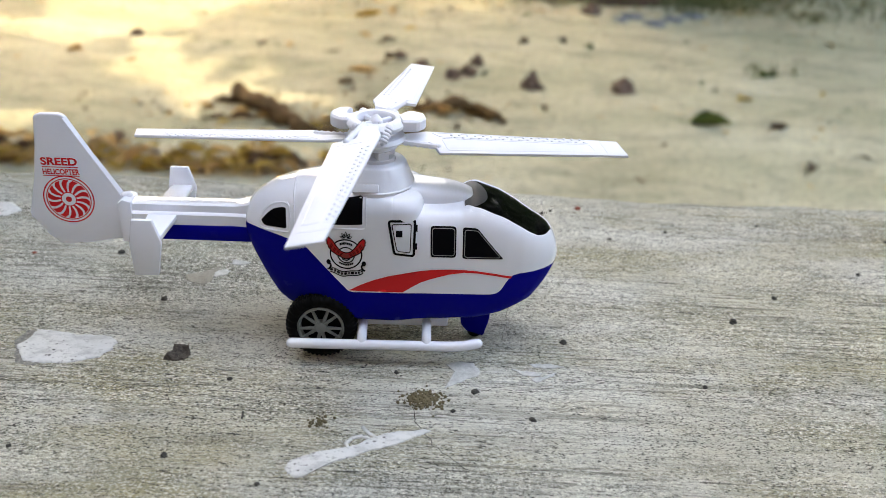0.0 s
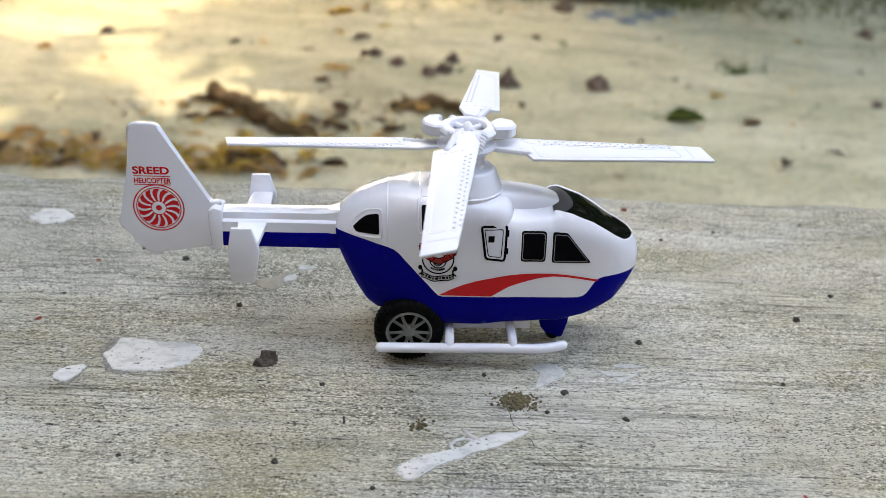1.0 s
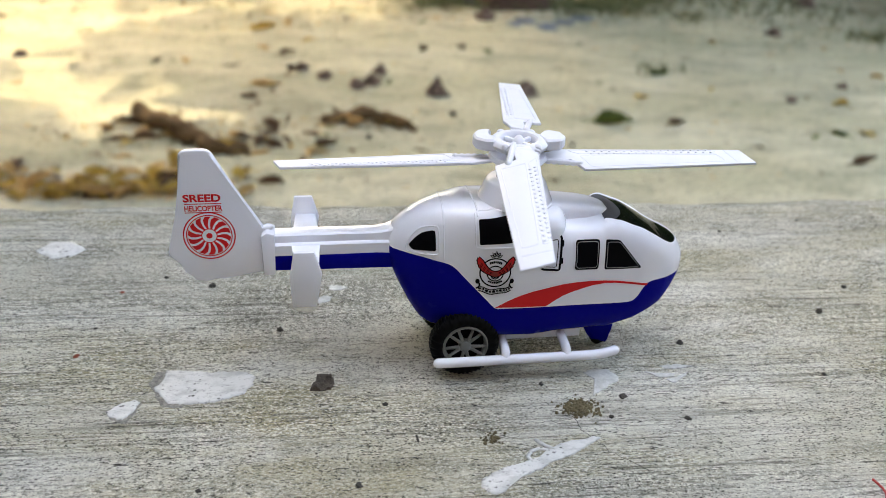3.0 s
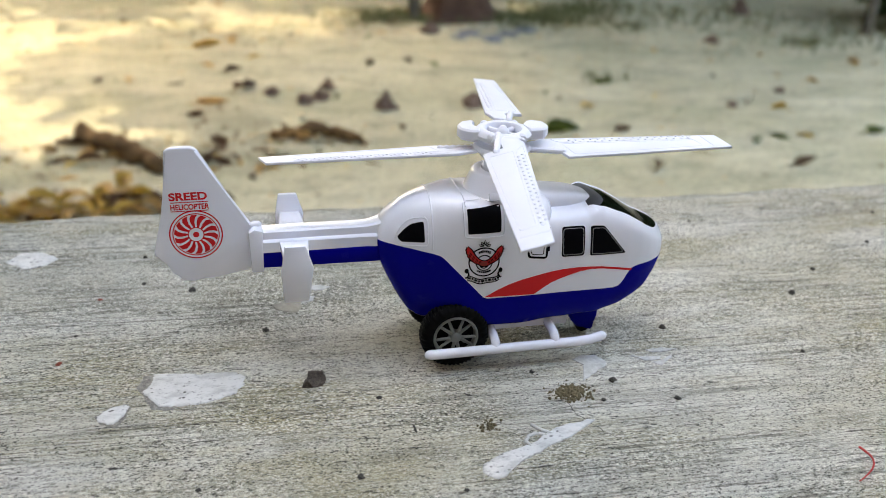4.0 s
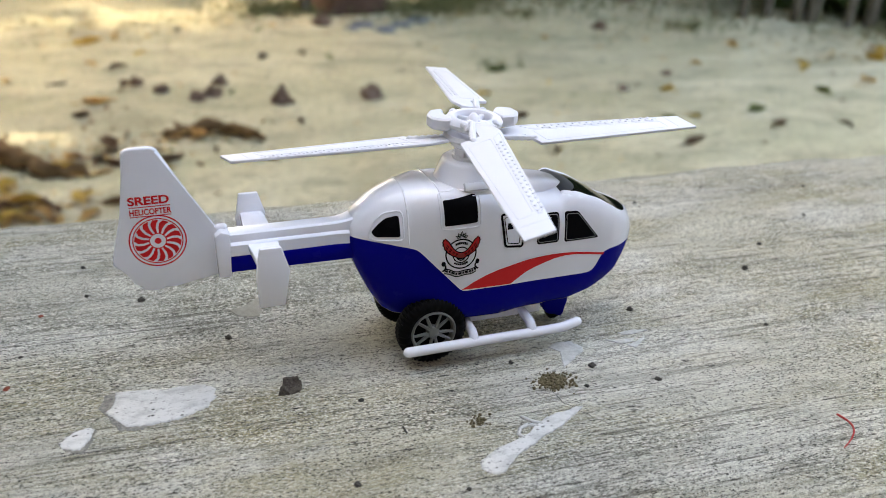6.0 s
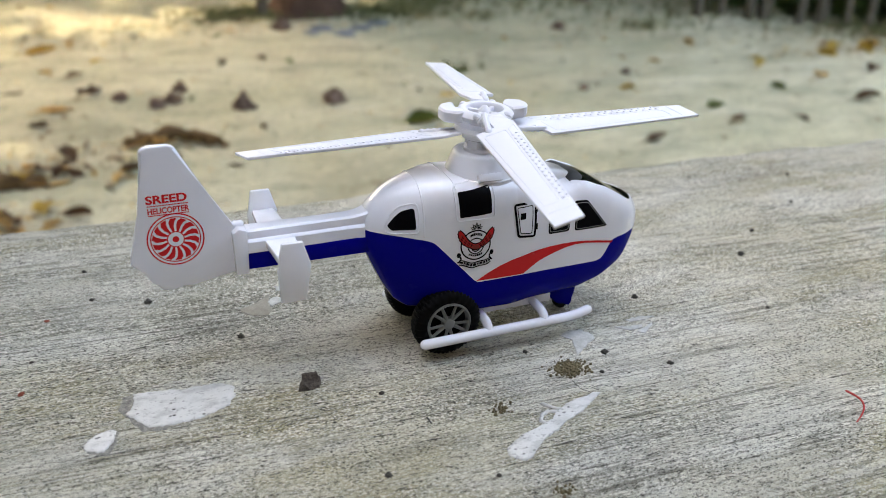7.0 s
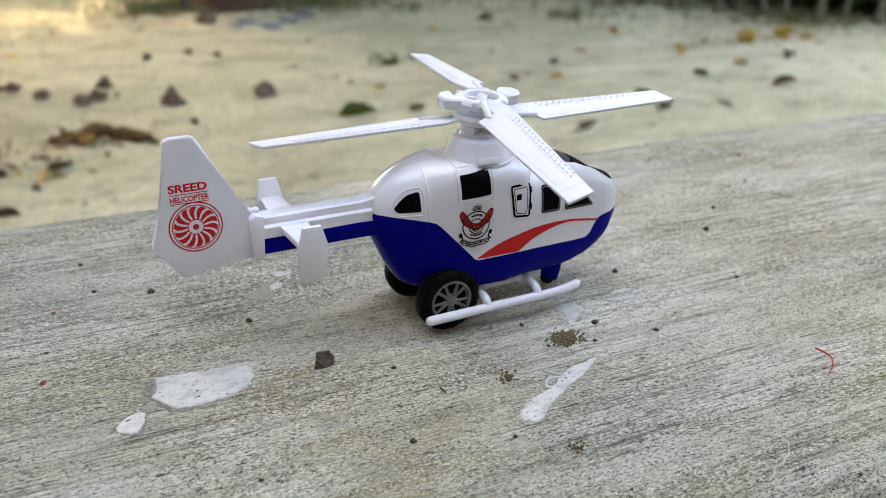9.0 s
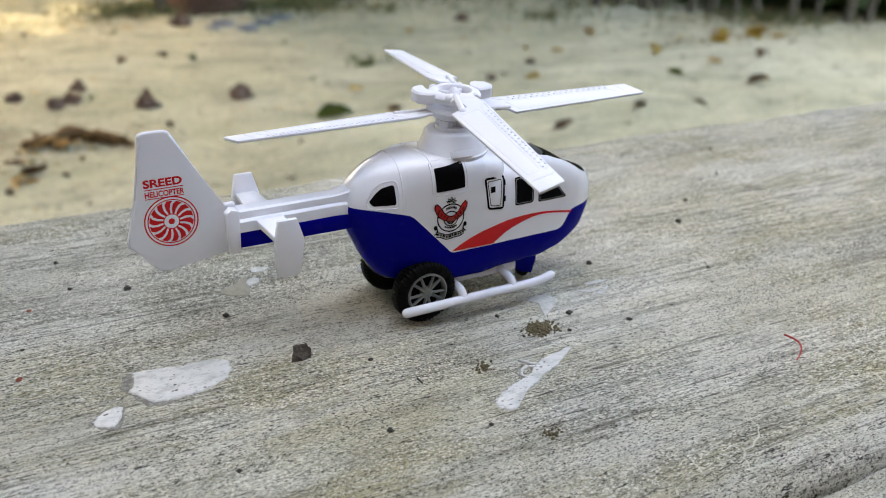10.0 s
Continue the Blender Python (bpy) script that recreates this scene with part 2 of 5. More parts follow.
DAMP = two_tone("damp_concrete", (0.24, 0.22, 0.18), (0.34, 0.32, 0.27), 260, 0.7, 0.4, 0.0004)
RIM_STAIN = two_tone("grey_rim_stain", (0.20, 0.19, 0.175), (0.48, 0.46, 0.40), 650, 0.85, 0.9, 0.001)
SMEAR = two_tone("scraped_putty", (0.62, 0.62, 0.60), (0.40, 0.40, 0.37), 320, 0.85, 0.5, 0.0005)
BARK = two_tone("bark", (0.16, 0.13, 0.10), (0.27, 0.24, 0.19), 16, 0.95, 0.9, 0.02)
DEAD_WOOD = two_tone("dead_wood", (0.075, 0.042, 0.018), (0.25, 0.145, 0.06), 26, 0.9, 0.8, 0.01)
CLOD = two_tone("dark_clod", (0.15, 0.095, 0.07), (0.27, 0.18, 0.135), 30, 0.95, 0.8, 0.01)
STAKE_WOOD = two_tone("weathered_stake", (0.10, 0.085, 0.065), (0.20, 0.17, 0.13), 20, 0.9, 0.8, 0.01)


# ---- mesh helpers ----
def mesh_of(name, bm, mat, smooth=True):
    me = bpy.data.meshes.new(name)
    bmesh.ops.recalc_face_normals(bm, faces=bm.faces)
    bm.to_mesh(me)
    bm.free()
    me.materials.append(mat)
    me.polygons.foreach_set("use_smooth", [smooth] * len(me.polygons))
    return me


def part(name, bm, mat, parent=None, label="", smooth=True, sharp=35):
    me = mesh_of(name, bm, mat, smooth)
    if smooth and sharp:
        me.set_sharp_from_angle(angle=radians(sharp))
    ob = new(name, me)
    ob.parent = parent
    return tagged(ob, label)


def thing(name, label, category, group="", kind="", at=(0, 0, 0), turn=0):
    ob = new(name)
    ob.empty_display_size = 0.02
    ob.matrix_world = pose(*at, 0, 0, turn)
    return tagged(ob, label, category, group, kind)


def grid(bm, rows, close=False):
    """Faces between rows of points; close joins each row's end to its start."""
    vs = [[bm.verts.new(p) for p in r] for r in rows]
    for a, b in zip(vs, vs[1:]):
        k = len(a)
        for i in range(k if close else k - 1):
            bm.faces.new((a[i], a[(i + 1) % k], b[(i + 1) % k], b[i]))
    return vs


def tube(bm, points, radius, sides=10, flat=1.0):
    """A round bar along points, with rounded ends. radius: one, or one for each point."""
    pts = [Vector(p) for p in points]
    rad = list(radius) if isinstance(radius, (list, tuple)) else [radius] * len(pts)
    first, last = (pts[1] - pts[0]).normalized(), (pts[-1] - pts[-2]).normalized()
    way = [(pts[0] - first * rad[0] * k, rad[0] * q) for k, q in ((1.0, 0.15), (0.8, 0.6), (0.4, 0.9))]
    way += list(zip(pts, rad)) + [(pts[-1] + last * rad[-1] * k, rad[-1] * q) for k, q in ((0.4, 0.9), (0.8, 0.6), (1.0, 0.15))]
    rows = []
    for i, (p, r) in enumerate(way):
        d = (way[min(i + 1, len(way) - 1)][0] - way[max(i - 1, 0)][0]).normalized()
        side = d.cross(Vector((0, 0, 1)) if abs(d.z) < 0.9 else Vector((1, 0, 0))).normalized()
        up = side.cross(d)
        rows.append([p + side * r * math.cos(a) * flat + up * r * math.sin(a) for a in (2 * math.pi * k / sides for k in range(sides))])
    vs = grid(bm, rows, True)
    bm.faces.new(vs[0][::-1])
    bm.faces.new(vs[-1])


def prism(bm, outline, lo, hi, bevel=0.0, segments=2):
    """A plate with an outline of (u, v) between two levels; u, v, level stay as x, y, z."""
    made = bmesh.new()
    a = [made.verts.new((u, v, lo)) for u, v in outline]
    b = [made.verts.new((u, v, hi)) for u, v in outline]
    made.faces.new(a[::-1])
    made.faces.new(b)
    for i in range(len(a)):
        j = (i + 1) % len(a)
        made.faces.new((a[i], a[j], b[j], b[i]))
    if bevel:
        bmesh.ops.bevel(made, geom=made.edges[:], offset=bevel, segments=segments, affect="EDGES", profile=0.5)
    join(bm, made)


def join(bm, made, m=None):
    if m is not None:
        made.transform(m)
    me = bpy.data.meshes.new("piece")
    made.to_mesh(me)
    made.free()
    bm.from_mesh(me)
    bpy.data.meshes.remove(me)


def lathe(bm, profile, sides=48, m=None):
    """A round body about z from (radius, z) points."""
    made = bmesh.new()
    rows = [[(r * math.cos(a), r * math.sin(a), z) for a in (2 * math.pi * k / sides for k in range(sides))] for r, z in profile]
    vs = grid(made, rows, True)
    for row in (vs[0], vs[-1]):
        made.faces.new(row)
    bmesh.ops.recalc_face_normals(made, faces=made.faces)
    join(bm, made, m)


STAND = Matrix(((1, 0, 0, 0), (0, 0, 1, 0), (0, 1, 0, 0), (0, 0, 0, 1)))   # x, y, z to x, z, y: stands a plate upright
MM = 0.001


# ---- toy helicopter ----
heli = thing("toy_helicopter", "white and blue plastic toy helicopter with red markings on ledge", "toy helicopter")
XS = np.linspace(-36.2, 77.8, 340)


def smooth_table(pairs, width=7):
    v = np.interp(XS, [p[0] for p in pairs], [p[1] for p in pairs])
    k = np.hanning(width + 2)[1:-1]
    pad = np.r_[v[0] * np.ones(width // 2) + (np.arange(-(width // 2), 0)) * (v[1] - v[0]), v, v[-1] + np.arange(1, width // 2 + 1) * (v[-1] - v[-2])]
    return np.convolve(pad, k / k.sum(), "valid")


TOP = smooth_table([(-36.2, 48), (-35.6, 52.5), (-34.5, 55), (-32.3, 58), (-27.5, 61.8), (-23, 64.0), (-17, 65.8), (-9, 66.3), (-3, 65.6), (3, 64.8), (10, 64.5), (17, 64.3), (20, 62.9), (24, 60.4),
                    (29, 59.6), (36, 59.6), (41.5, 59.9), (44.5, 61.3), (47.5, 61.9), (56, 59.2), (64, 55.2), (70.5, 51.6), (74.5, 48.4), (76.8, 44.8), (77.8, 40.6)], 9)
LOW = smooth_table([(-36.2, 47), (-35.4, 43), (-34, 38.5), (-32.2, 34), (-28, 25), (-24, 18.5), (-20, 15.6), (-12, 14.2), (2, 13.4), (17, 13.0), (35, 13.0), (48, 14.2), (57, 16.6),
                    (68, 21.8), (73.3, 28.0), (76.4, 33.2), (77.8, 36.6)], 9)
WIDE = smooth_table([(-36.2, 2), (-35.6, 5), (-34.5, 6.8), (-32.5, 8.2), (-28, 10.6), (-20, 13.6), (-13, 15.2), (-5, 16.9), (3, 17.8), (20, 17.8), (30, 17.4), (50, 17.2),
                     (58, 16.7), (64, 15.7), (68, 14.3), (72, 11.9), (75.2, 9.0), (77.2, 5.6), (77.8, 3.0)], 9)
POWER = smooth_table([(-37, 2.2), (-28, 2.3), (-16, 2.8), (-7, 4.4), (0, 5.8), (18, 5.8), (26, 4.4), (32, 4.0), (42, 4.0), (47, 4.5), (60, 4.2), (70, 3.2), (75, 2.5)], 9)
SPLIT = smooth_table([(-37.2, 49.3), (-33, 49.0), (-23, 47.4), (-17, 46.2), (-14, 45.3), (-12.4, 44.0), (0.6, 30), (1.8, 28.6), (3.4, 28.0), (53.5, 28.0), (55.5, 28.6), (57, 30.3),
                      (58.5, 33.4), (60.2, 35.6), (63, 36.4), (77.8, 36.9)], 5)


def tab(table, x):
    return float(np.interp(x, XS, table))


def side_y(x, z):
    """Half width of the fuselage at a height, in mm."""
    hi, lo, n = tab(TOP, x), tab(LOW, x), tab(POWER, x)
    s = min(0.999, abs((z - (hi + lo) / 2) / max(0.01, (hi - lo) / 2)))
    return tab(WIDE, x) * (1 - s ** n) ** (1 / n)


def roof_z(x, y):
    hi, lo, n = tab(TOP, x), tab(LOW, x), tab(POWER, x)
    s = min(0.999, abs(y) / tab(WIDE, x))
    return (hi + lo) / 2 + (hi - lo) / 2 * (1 - s ** n) ** (1 / n)


def screen_half(x):
    """Half width of the windscreen at a station, smoothed."""
    return sum(float(np.interp(x + d, [42, 44, 46.5, 52, 60, 65, 69, 71.4, 73.2, 74.4, 75.0], [9.6, 10.8, 12.7, 13.2, 13.2, 12.7, 11.3, 9.2, 6.4, 3.2, 0.5])) for d in (-1.0, -0.5, 0, 0.5, 1.0)) / 5


def screen_z(x, u):
    """Height of the sunken windscreen, u from -1 to 1 across it."""
    return roof_z(x, screen_half(x)) - 0.45 + 0.9 * (1 - u * u) * min(1.0, screen_half(x) / 9)


def shell(upper):
    bm = bmesh.new()
    rows = []
    for x in np.linspace(-36.2, 77.8, 190):
        hi, lo = tab(TOP, x), tab(LOW, x)
        cut = min(max(tab(SPLIT, x), lo + 0.05), hi - 0.05)
        a, b = (cut, hi) if upper else (cut, lo)
        # heights crowd towards the crest, where the section turns over
        us = [1 - (1 - k / 22) ** 2.2 for k in range(23)]
        half = [(side_y(x, a + (b - a) * u), a + (b - a) * u) for u in us]
        half[-1] = (0.0, b)
        rows.append([(x * MM, -y * MM, z * MM) for y, z in half] + [(x * MM, y * MM, z * MM) for y, z in half[-2::-1]])
    grid(bm, rows)
    if upper:
        # the recess that takes the windscreen
        for v in bm.verts:
            x, y = v.co.x / MM, abs(v.co.y) / MM
            if 42.5 < x < 75.2 and y < screen_half(x) + 0.4:
                v.co.z = min(v.co.z, (screen_z(x, min(1, y / screen_half(x))) - 0.7) * MM)
    bmesh.ops.remove_doubles(bm, verts=bm.verts, dist=2e-5)
    return bm


part("upper_shell", shell(True), WHITE, heli, "glossy white plastic upper fuselage", sharp=60)
part("lower_shell", shell(False), BLUE, heli, "deep blue plastic lower fuselage", sharp=60)


def decal(name, outline, mat, parent, off=0.15, label="", cuts=0):
    """A printed patch that lies on the fuselage's side; outline in mm of (x, z)."""
    bm = bmesh.new()
    bm.faces.new([bm.verts.new((x, 0, z)) for x, z in outline])
    bmesh.ops.triangulate(bm, faces=bm.faces)
    for _ in range(cuts):
        bmesh.ops.subdivide_edges(bm, edges=[e for e in bm.edges if e.calc_length() > 1.6], cuts=1)
        bmesh.ops.triangulate(bm, faces=bm.faces)
    for v in bm.verts:
        v.co = Vector((v.co.x * MM, -(side_y(v.co.x, v.co.z) + off) * MM, v.co.z * MM))
    return part(name, bm, mat, parent, label, sharp=0)


def band(name, points, width, mat, parent, off=0.18, closed=True, label=""):
    """A printed line of some width along points of (x, z) on the fuselage's side."""
    bm = bmesh.new()
    n, rows = len(points), []
    for i, (x, z) in enumerate(points):
        p, q = points[(i - 1) % n if closed else max(i - 1, 0)], points[(i + 1) % n if closed else min(i + 1, n - 1)]
        d = Vector((q[0] - p[0], q[1] - p[1])).normalized()
        rows.append([(x + s * d.y * width / 2, z - s * d.x * width / 2) for s in (-1, 1)])
    if closed:
        rows.append(rows[0])
    grid(bm, [[(x * MM, -(side_y(x, z) + off) * MM, z * MM) for x, z in r] for r in rows])
    return part(name, bm, mat, parent, label, sharp=0)


def rounded(corners, r, steps=4):
    """An outline with its corners rounded."""
    out, n = [], len(corners)
    for i, c in enumerate(corners):
        c, p, q = Vector(c), Vector(corners[i - 1]), Vector(corners[(i + 1) % n])
        a, b = c + (p - c).normalized() * r, c + (q - c).normalized() * r
        for k in range(steps + 1):
            u = k / steps
            out.append(tuple(a * (1 - u) ** 2 + c * 2 * u * (1 - u) + b * u * u))
    return out


def dense(points, step=1.2, closed=True):
    out = []
    for i in range(len(points) if closed else len(points) - 1):
        a, b = Vector(points[i]), Vector(points[(i + 1) % len(points)])
        k = max(1, int((b - a).length / step))
        out += [tuple(a.lerp(b, j / k)) for j in range(k)]
    return out if closed else out + [tuple(points[-1])]


def side_window(corners, r, rim=None):
    shape = dense(rounded(corners, r))
    w = decal("side_window", shape, BLACK_INK, heli, 0.14, "glossy black printed window", 3)
    if rim:
        c = Vector((sum(p[0] for p in shape) / len(shape), sum(p[1] for p in shape) / len(shape)))
        inner = [tuple(c + (Vector(p) - c) * 0.87) for p in shape]
        band("window_line", inner, 0.22, rim, w, 0.2)
    return w


side_window([(30.7, 54.1), (39.7, 54.1), (39.9, 42.7), (31.0, 42.7)], 1.2, GREY_INK)
side_window([(41.9, 54.0), (47.0, 54.0), (56.8, 42.3), (42.2, 42.4)], 1.0, GREY_INK)
side_window([(-5.0, 62.7), (7.2, 63.8), (7.2, 54.6), (-4.6, 53.9)], 0.6)
side_window([(-29.0, 51.6), (-26.6, 54.4), (-24.2, 56.4), (-20.4, 57.6), (-19.7, 57.2), (-19.5, 50.3), (-27.6, 49.9)], 0.7)
# raised frames moulded round the two rear windows
for ring in ([(-6.2, 64.8), (8.4, 65.0), (8.4, 52.9), (-5.8, 52.6)], [(-30.2, 49.8), (-27.8, 55.2), (-24.6, 58.0), (-19.4, 59.2), (-18.4, 58), (-18.4, 48.9), (-28, 48.6)]):
    bm = bmesh.new()
    pts = dense(rounded(ring, 1.6), 0.9)
    tube(bm, [(x * MM, -(side_y(x, z) + 0.02) * MM, z * MM) for x, z in pts + pts[:1]], 0.00028, 6)
    part("window_frame", bm, WHITE, heli)
# printed hatch with hinges
hatch = band("hatch_print", dense(rounded([(16.2, 56.2), (25.3, 56.0), (25.1, 43.0), (18.3, 43.8)], 1.0), 0.9), 0.85, BLACK_INK, heli, 0.16, label="black printed hatch outline with hinges")
band("hatch_line", dense(rounded([(17.3, 55.0), (24.0, 54.9), (23.8, 44.3), (19.2, 44.9)], 0.8), 0.9), 0.3, BLACK_INK, hatch, 0.17)
decal("hatch_lock", [(18.8, 52.7), (21.0, 52.7), (21.0, 50.3), (18.8, 50.3)], BLACK_INK, hatch, 0.17)
for z in (53.4, 46.8):
    decal("hatch_hinge", [(24.9, z + 1.2), (26.2, z + 1.2), (26.2, z - 1.2), (24.9, z - 1.2)], BLACK_INK, hatch, 0.17)
# red swoosh along the cabin
up = [(1.2, 28.7), (5.5, 31.2), (10, 33.3), (15, 35.0), (21, 36.4), (26, 37.4), (31, 38.0), (36, 38.3), (41, 38.3), (46, 38.0), (52, 37.1), (58.4, 35.9)]
dn = [(57.8, 35.1), (52, 36.2), (46, 37.1), (41.5, 37.2), (37, 36.5), (33, 35.3), (29, 33.9), (26, 32.6), (23.5, 31.0), (21.5, 29.6), (20, 28.6), (10, 28.6)]
decal("red_swoosh", dense([(x + 1.0 + 0.018 * x, z - 0.6 * x / 60) for x, z in up + dn], 1.5), RED_INK, heli, 0.14, "red printed swoosh", 2)

# badge on the side: rings, red spread shape with dark strokes, leaves, ribbon and rows of bars
BX, BZ = 1.5, 43.2


def on_badge(points):
    return [(BX + 0.9 * x, BZ + 0.9 * z) for x, z in points]


def circle(cx, cz, rx, rz, n, a0=0.0, a1=360.0):
    full = a1 - a0 >= 360
    return [(cx + rx * math.cos(a), cz + rz * math.sin(a)) for a in np.linspace(radians(a0), radians(a1), n + 1)[:n + (0 if full else 1)]]


def bar_row(cx, cz, rx, rz, a0, a1, count, tall, parent):
    """Short upright marks in a row along an arc, for writing too small to read."""
    rng = random.Random(int(count * 7 + a0))
    for k in range(count):
        a = radians(a0 + (a1 - a0) * (k + 0.5) / count)
        x, z, half = cx + rx * math.cos(a), cz + rz * math.sin(a), abs(radians(a1 - a0)) * rx / count * 0.42
        up = tall * rng.uniform(0.75, 1.0) / 2
        decal("badge_bar", on_badge([(x - half, z - up), (x - half * 0.2, z - up * 0.5), (x + half * 0.4, z - up), (x + half, z - up * 0.2), (x + half, z + up), (x - half, z + up)]), BLACK_INK, parent, 0.19)


badge = band("badge_ring", on_badge(circle(0, -0.1, 6.1, 6.2, 56)), 0.5, BLACK_INK, heli, 0.16, label="printed round badge in black and red")
band("badge_line", on_badge(circle(0, -0.5, 3.2, 3.3, 36)), 0.42, BLACK_INK, badge, 0.16)
WING = [(0, 0.5), (1.0, 0.7), (2.0, 1.2), (3.2, 2.4), (4.3, 4.0), (5.2, 5.5), (6.0, 6.2), (6.7, 6.9), (6.9, 6.3), (7.4, 6.5), (7.3, 5.6), (7.7, 5.5), (7.2, 4.4), (7.5, 4.1), (6.8, 3.1), (6.9, 2.5), (6.0, 1.6), (5.6, 0.8), (4.6, 0.1), (3.4, -0.7), (2.2, -1.2), (1.2, -1.9), (0, -2.2)]
rng = random.Random(14)
for side in (-1, 1):
    decal("badge_red_wedge", on_badge([(side * x, z) for x, z in (WING if side < 0 else WING[::-1])]), RED_INK, badge, 0.20, cuts=1)
    band("badge_edge", on_badge(dense([(side * x, z) for x, z in WING], 0.5, False)), 0.42, BLACK_INK, badge, 0.23, False)
    for k in range(13):
        u = k / 12
        x0, z0 = 0.9 + 5.0 * u, 0.2 + 4.6 * u ** 1.5
        dx, dz = 0.5 + 0.5 * u + rng.uniform(-0.2, 0.2), -1.1 - 0.9 * u + rng.uniform(-0.3, 0.3)
        band("badge_stroke", on_badge([(side * x0, z0), (side * (x0 + dx * 0.5), z0 + dz * 0.5), (side * (x0 + dx), z0 + dz)]), 0.30, BLACK_INK if k % 3 else DARK_RED_INK, badge, 0.24, False)
    # rolled ends of the ribbon
    decal("badge_curl", on_badge(circle(side * 6.9, -4.0, 0.85, 1.1, 14)), BLACK_INK, badge, 0.18)
    band("badge_curl", on_badge(dense([(side * 6.2, -4.6), (side * 6.0, -5.8), (side * 6.6, -6.8), (side * 7.4, -7.2)], 0.5, False)), 0.62, BLACK_INK, badge, 0.18, False)
decal("badge_body", on_badge(circle(-0.2, -1.0, 1.5, 1.3, 16)), DARK_RED_INK, badge, 0.22)
band("badge_core", on_badge(dense([(-1.8, -1.3), (-1.2, -2.4), (0.0, -2.9), (1.0, -2.4), (1.6, -1.6)], 0.5, False)), 0.4, BLACK_INK, badge, 0.24, False)
for a in (-64, -34, 0, 34, 64):
    d = Vector((math.sin(radians(a)), math.cos(radians(a))))
    c, w, reach = Vector((0, 6.4)), Vector((d.y, -d.x)), 3.3 - 0.5 * abs(a) / 64
    decal("badge_leaf", on_badge([tuple(c + d * 0.5), tuple(c + d * reach * 0.6 + w * 0.62), tuple(c + d * reach), tuple(c + d * reach * 0.6 - w * 0.62)]), BLACK_INK, badge, 0.18)
    band("badge_vein", on_badge([tuple(c + d * reach * 0.45), tuple(c + d * reach * 0.8)]), 0.2, WHITE, badge, 0.22, False)
ribbon = [(-6.6 + 13.2 * k / 24, -6.2 - 1.5 * math.sin(math.pi * k / 24) + 0.25 * math.sin(4 * math.pi * k / 24)) for k in range(25)]
band("badge_ribbon", on_badge(ribbon), 0.42, BLACK_INK, badge, 0.18, False)
band("badge_ribbon", on_badge([(x, z - 2.0) for x, z in ribbon]), 0.42, BLACK_INK, badge, 0.18, False)
for k in range(14):
    x, z = ribbon[1 + int(k * 22 / 13)]
    half, up = 0.40 * rng.uniform(0.8, 1.1), 0.68 * rng.uniform(0.8, 1.0)
    decal("badge_bar", on_badge([(x - half, z - 1 - up), (x, z - 1 - up * 0.4), (x + half, z - 1 - up), (x + half, z - 1 + up), (x - half, z - 1 + up)]), BLACK_INK, badge, 0.19)
bar_row(0, -0.2, 4.6, 4.7, 122, 58, 7, 1.3, badge)
bar_row(0, -0.2, 4.9, 4.5, 235, 305, 7, 1.2, badge)

# seams moulded into the engine cover
for x, low in ((-16.8, 47.5), (-5.2, 63.5)):
    bm = bmesh.new()
    hi = tab(TOP, x)
    zs = [low + (hi - low) * (1 - (1 - k / 16) ** 2) for k in range(17)]
    ring = [(-side_y(x, z), z) for z in zs[:-1]] + [(0, hi)] + [(side_y(x, z), z) for z in zs[-2::-1]]
    tube(bm, [(x * MM, y * MM, z * MM) for y, z in ring], 0.0003, 6)
    part("cover_seam", bm, WHITE, heli)

# windscreen of glossy black plastic, sunk in a white surround
bm = bmesh.new()
rows = []
for x in np.linspace(43.6, 75.2, 48):
    h = screen_half(x)
    rows.append([(x * MM, h * u * MM, screen_z(x, u) * MM) for u in np.sin(np.linspace(-1, 1, 27) * math.pi / 2)])
grid(bm, rows)
screen = part("windscreen", bm, GLOSS_BLACK, heli, "glossy black windscreen sunk in a white surround", sharp=0)
# dull arch behind the glossy part: reflected sky, put in as grey colour
bm = bmesh.new()
rows = []
for u in np.sin(np.linspace(-1, 1, 27) * math.pi / 2):
    x1 = 45.6 + 5.4 * (1 - abs(u) ** 2.2)
    rows.append([(x * MM, screen_half(x) * u * MM, (screen_z(x, u) + 0.12) * MM) for x in np.linspace(42.6, x1, 10)])
grid(bm, rows)
part("screen_sheen", bm, SKY_SHEEN, screen, "dark grey arch on the windscreen, painted as reflected sky", sharp=0)
# the rounded rim round it: a ring of sections from the pane up and over onto the shell
spine = [(x, screen_half(x)) for x in np.linspace(43.0, 74.6, 70)] + [(75.0, 1.6), (75.15, 0.0)]
for side in (-1, 1):
    bm = bmesh.new()
    rows = []
    for i, (x, h) in enumerate(spine):
        (xa, ha), (xb, hb) = spine[max(i - 1, 0)], spine[min(i + 1, len(spine) - 1)]
        out = Vector((-(hb - ha), xb - xa)).normalized() if i < len(spine) - 1 else Vector((1, 0))
        row = []
        for k, rise in ((-0.3, 0.0), (0.0, 0.45), (0.2, 0.85), (0.5, 1.0), (0.9, 1.0), (1.5, 1.0), (2.2, 1.0)):
            px, py = min(x + out.x * k, 77.0), max(0.0, h + out.y * k)
            py = min(py, tab(WIDE, px) * 0.985)
            low, top = screen_z(x, 1), roof_z(px, py) + 0.16 - 0.12 * max(0, k)
            row.append((px * MM, side * py * MM, (low + (top - low) * rise) * MM))
        rows.append(row)
    grid(bm, rows)
    part("windscreen_frame", bm, WHITE, screen, sharp=75)

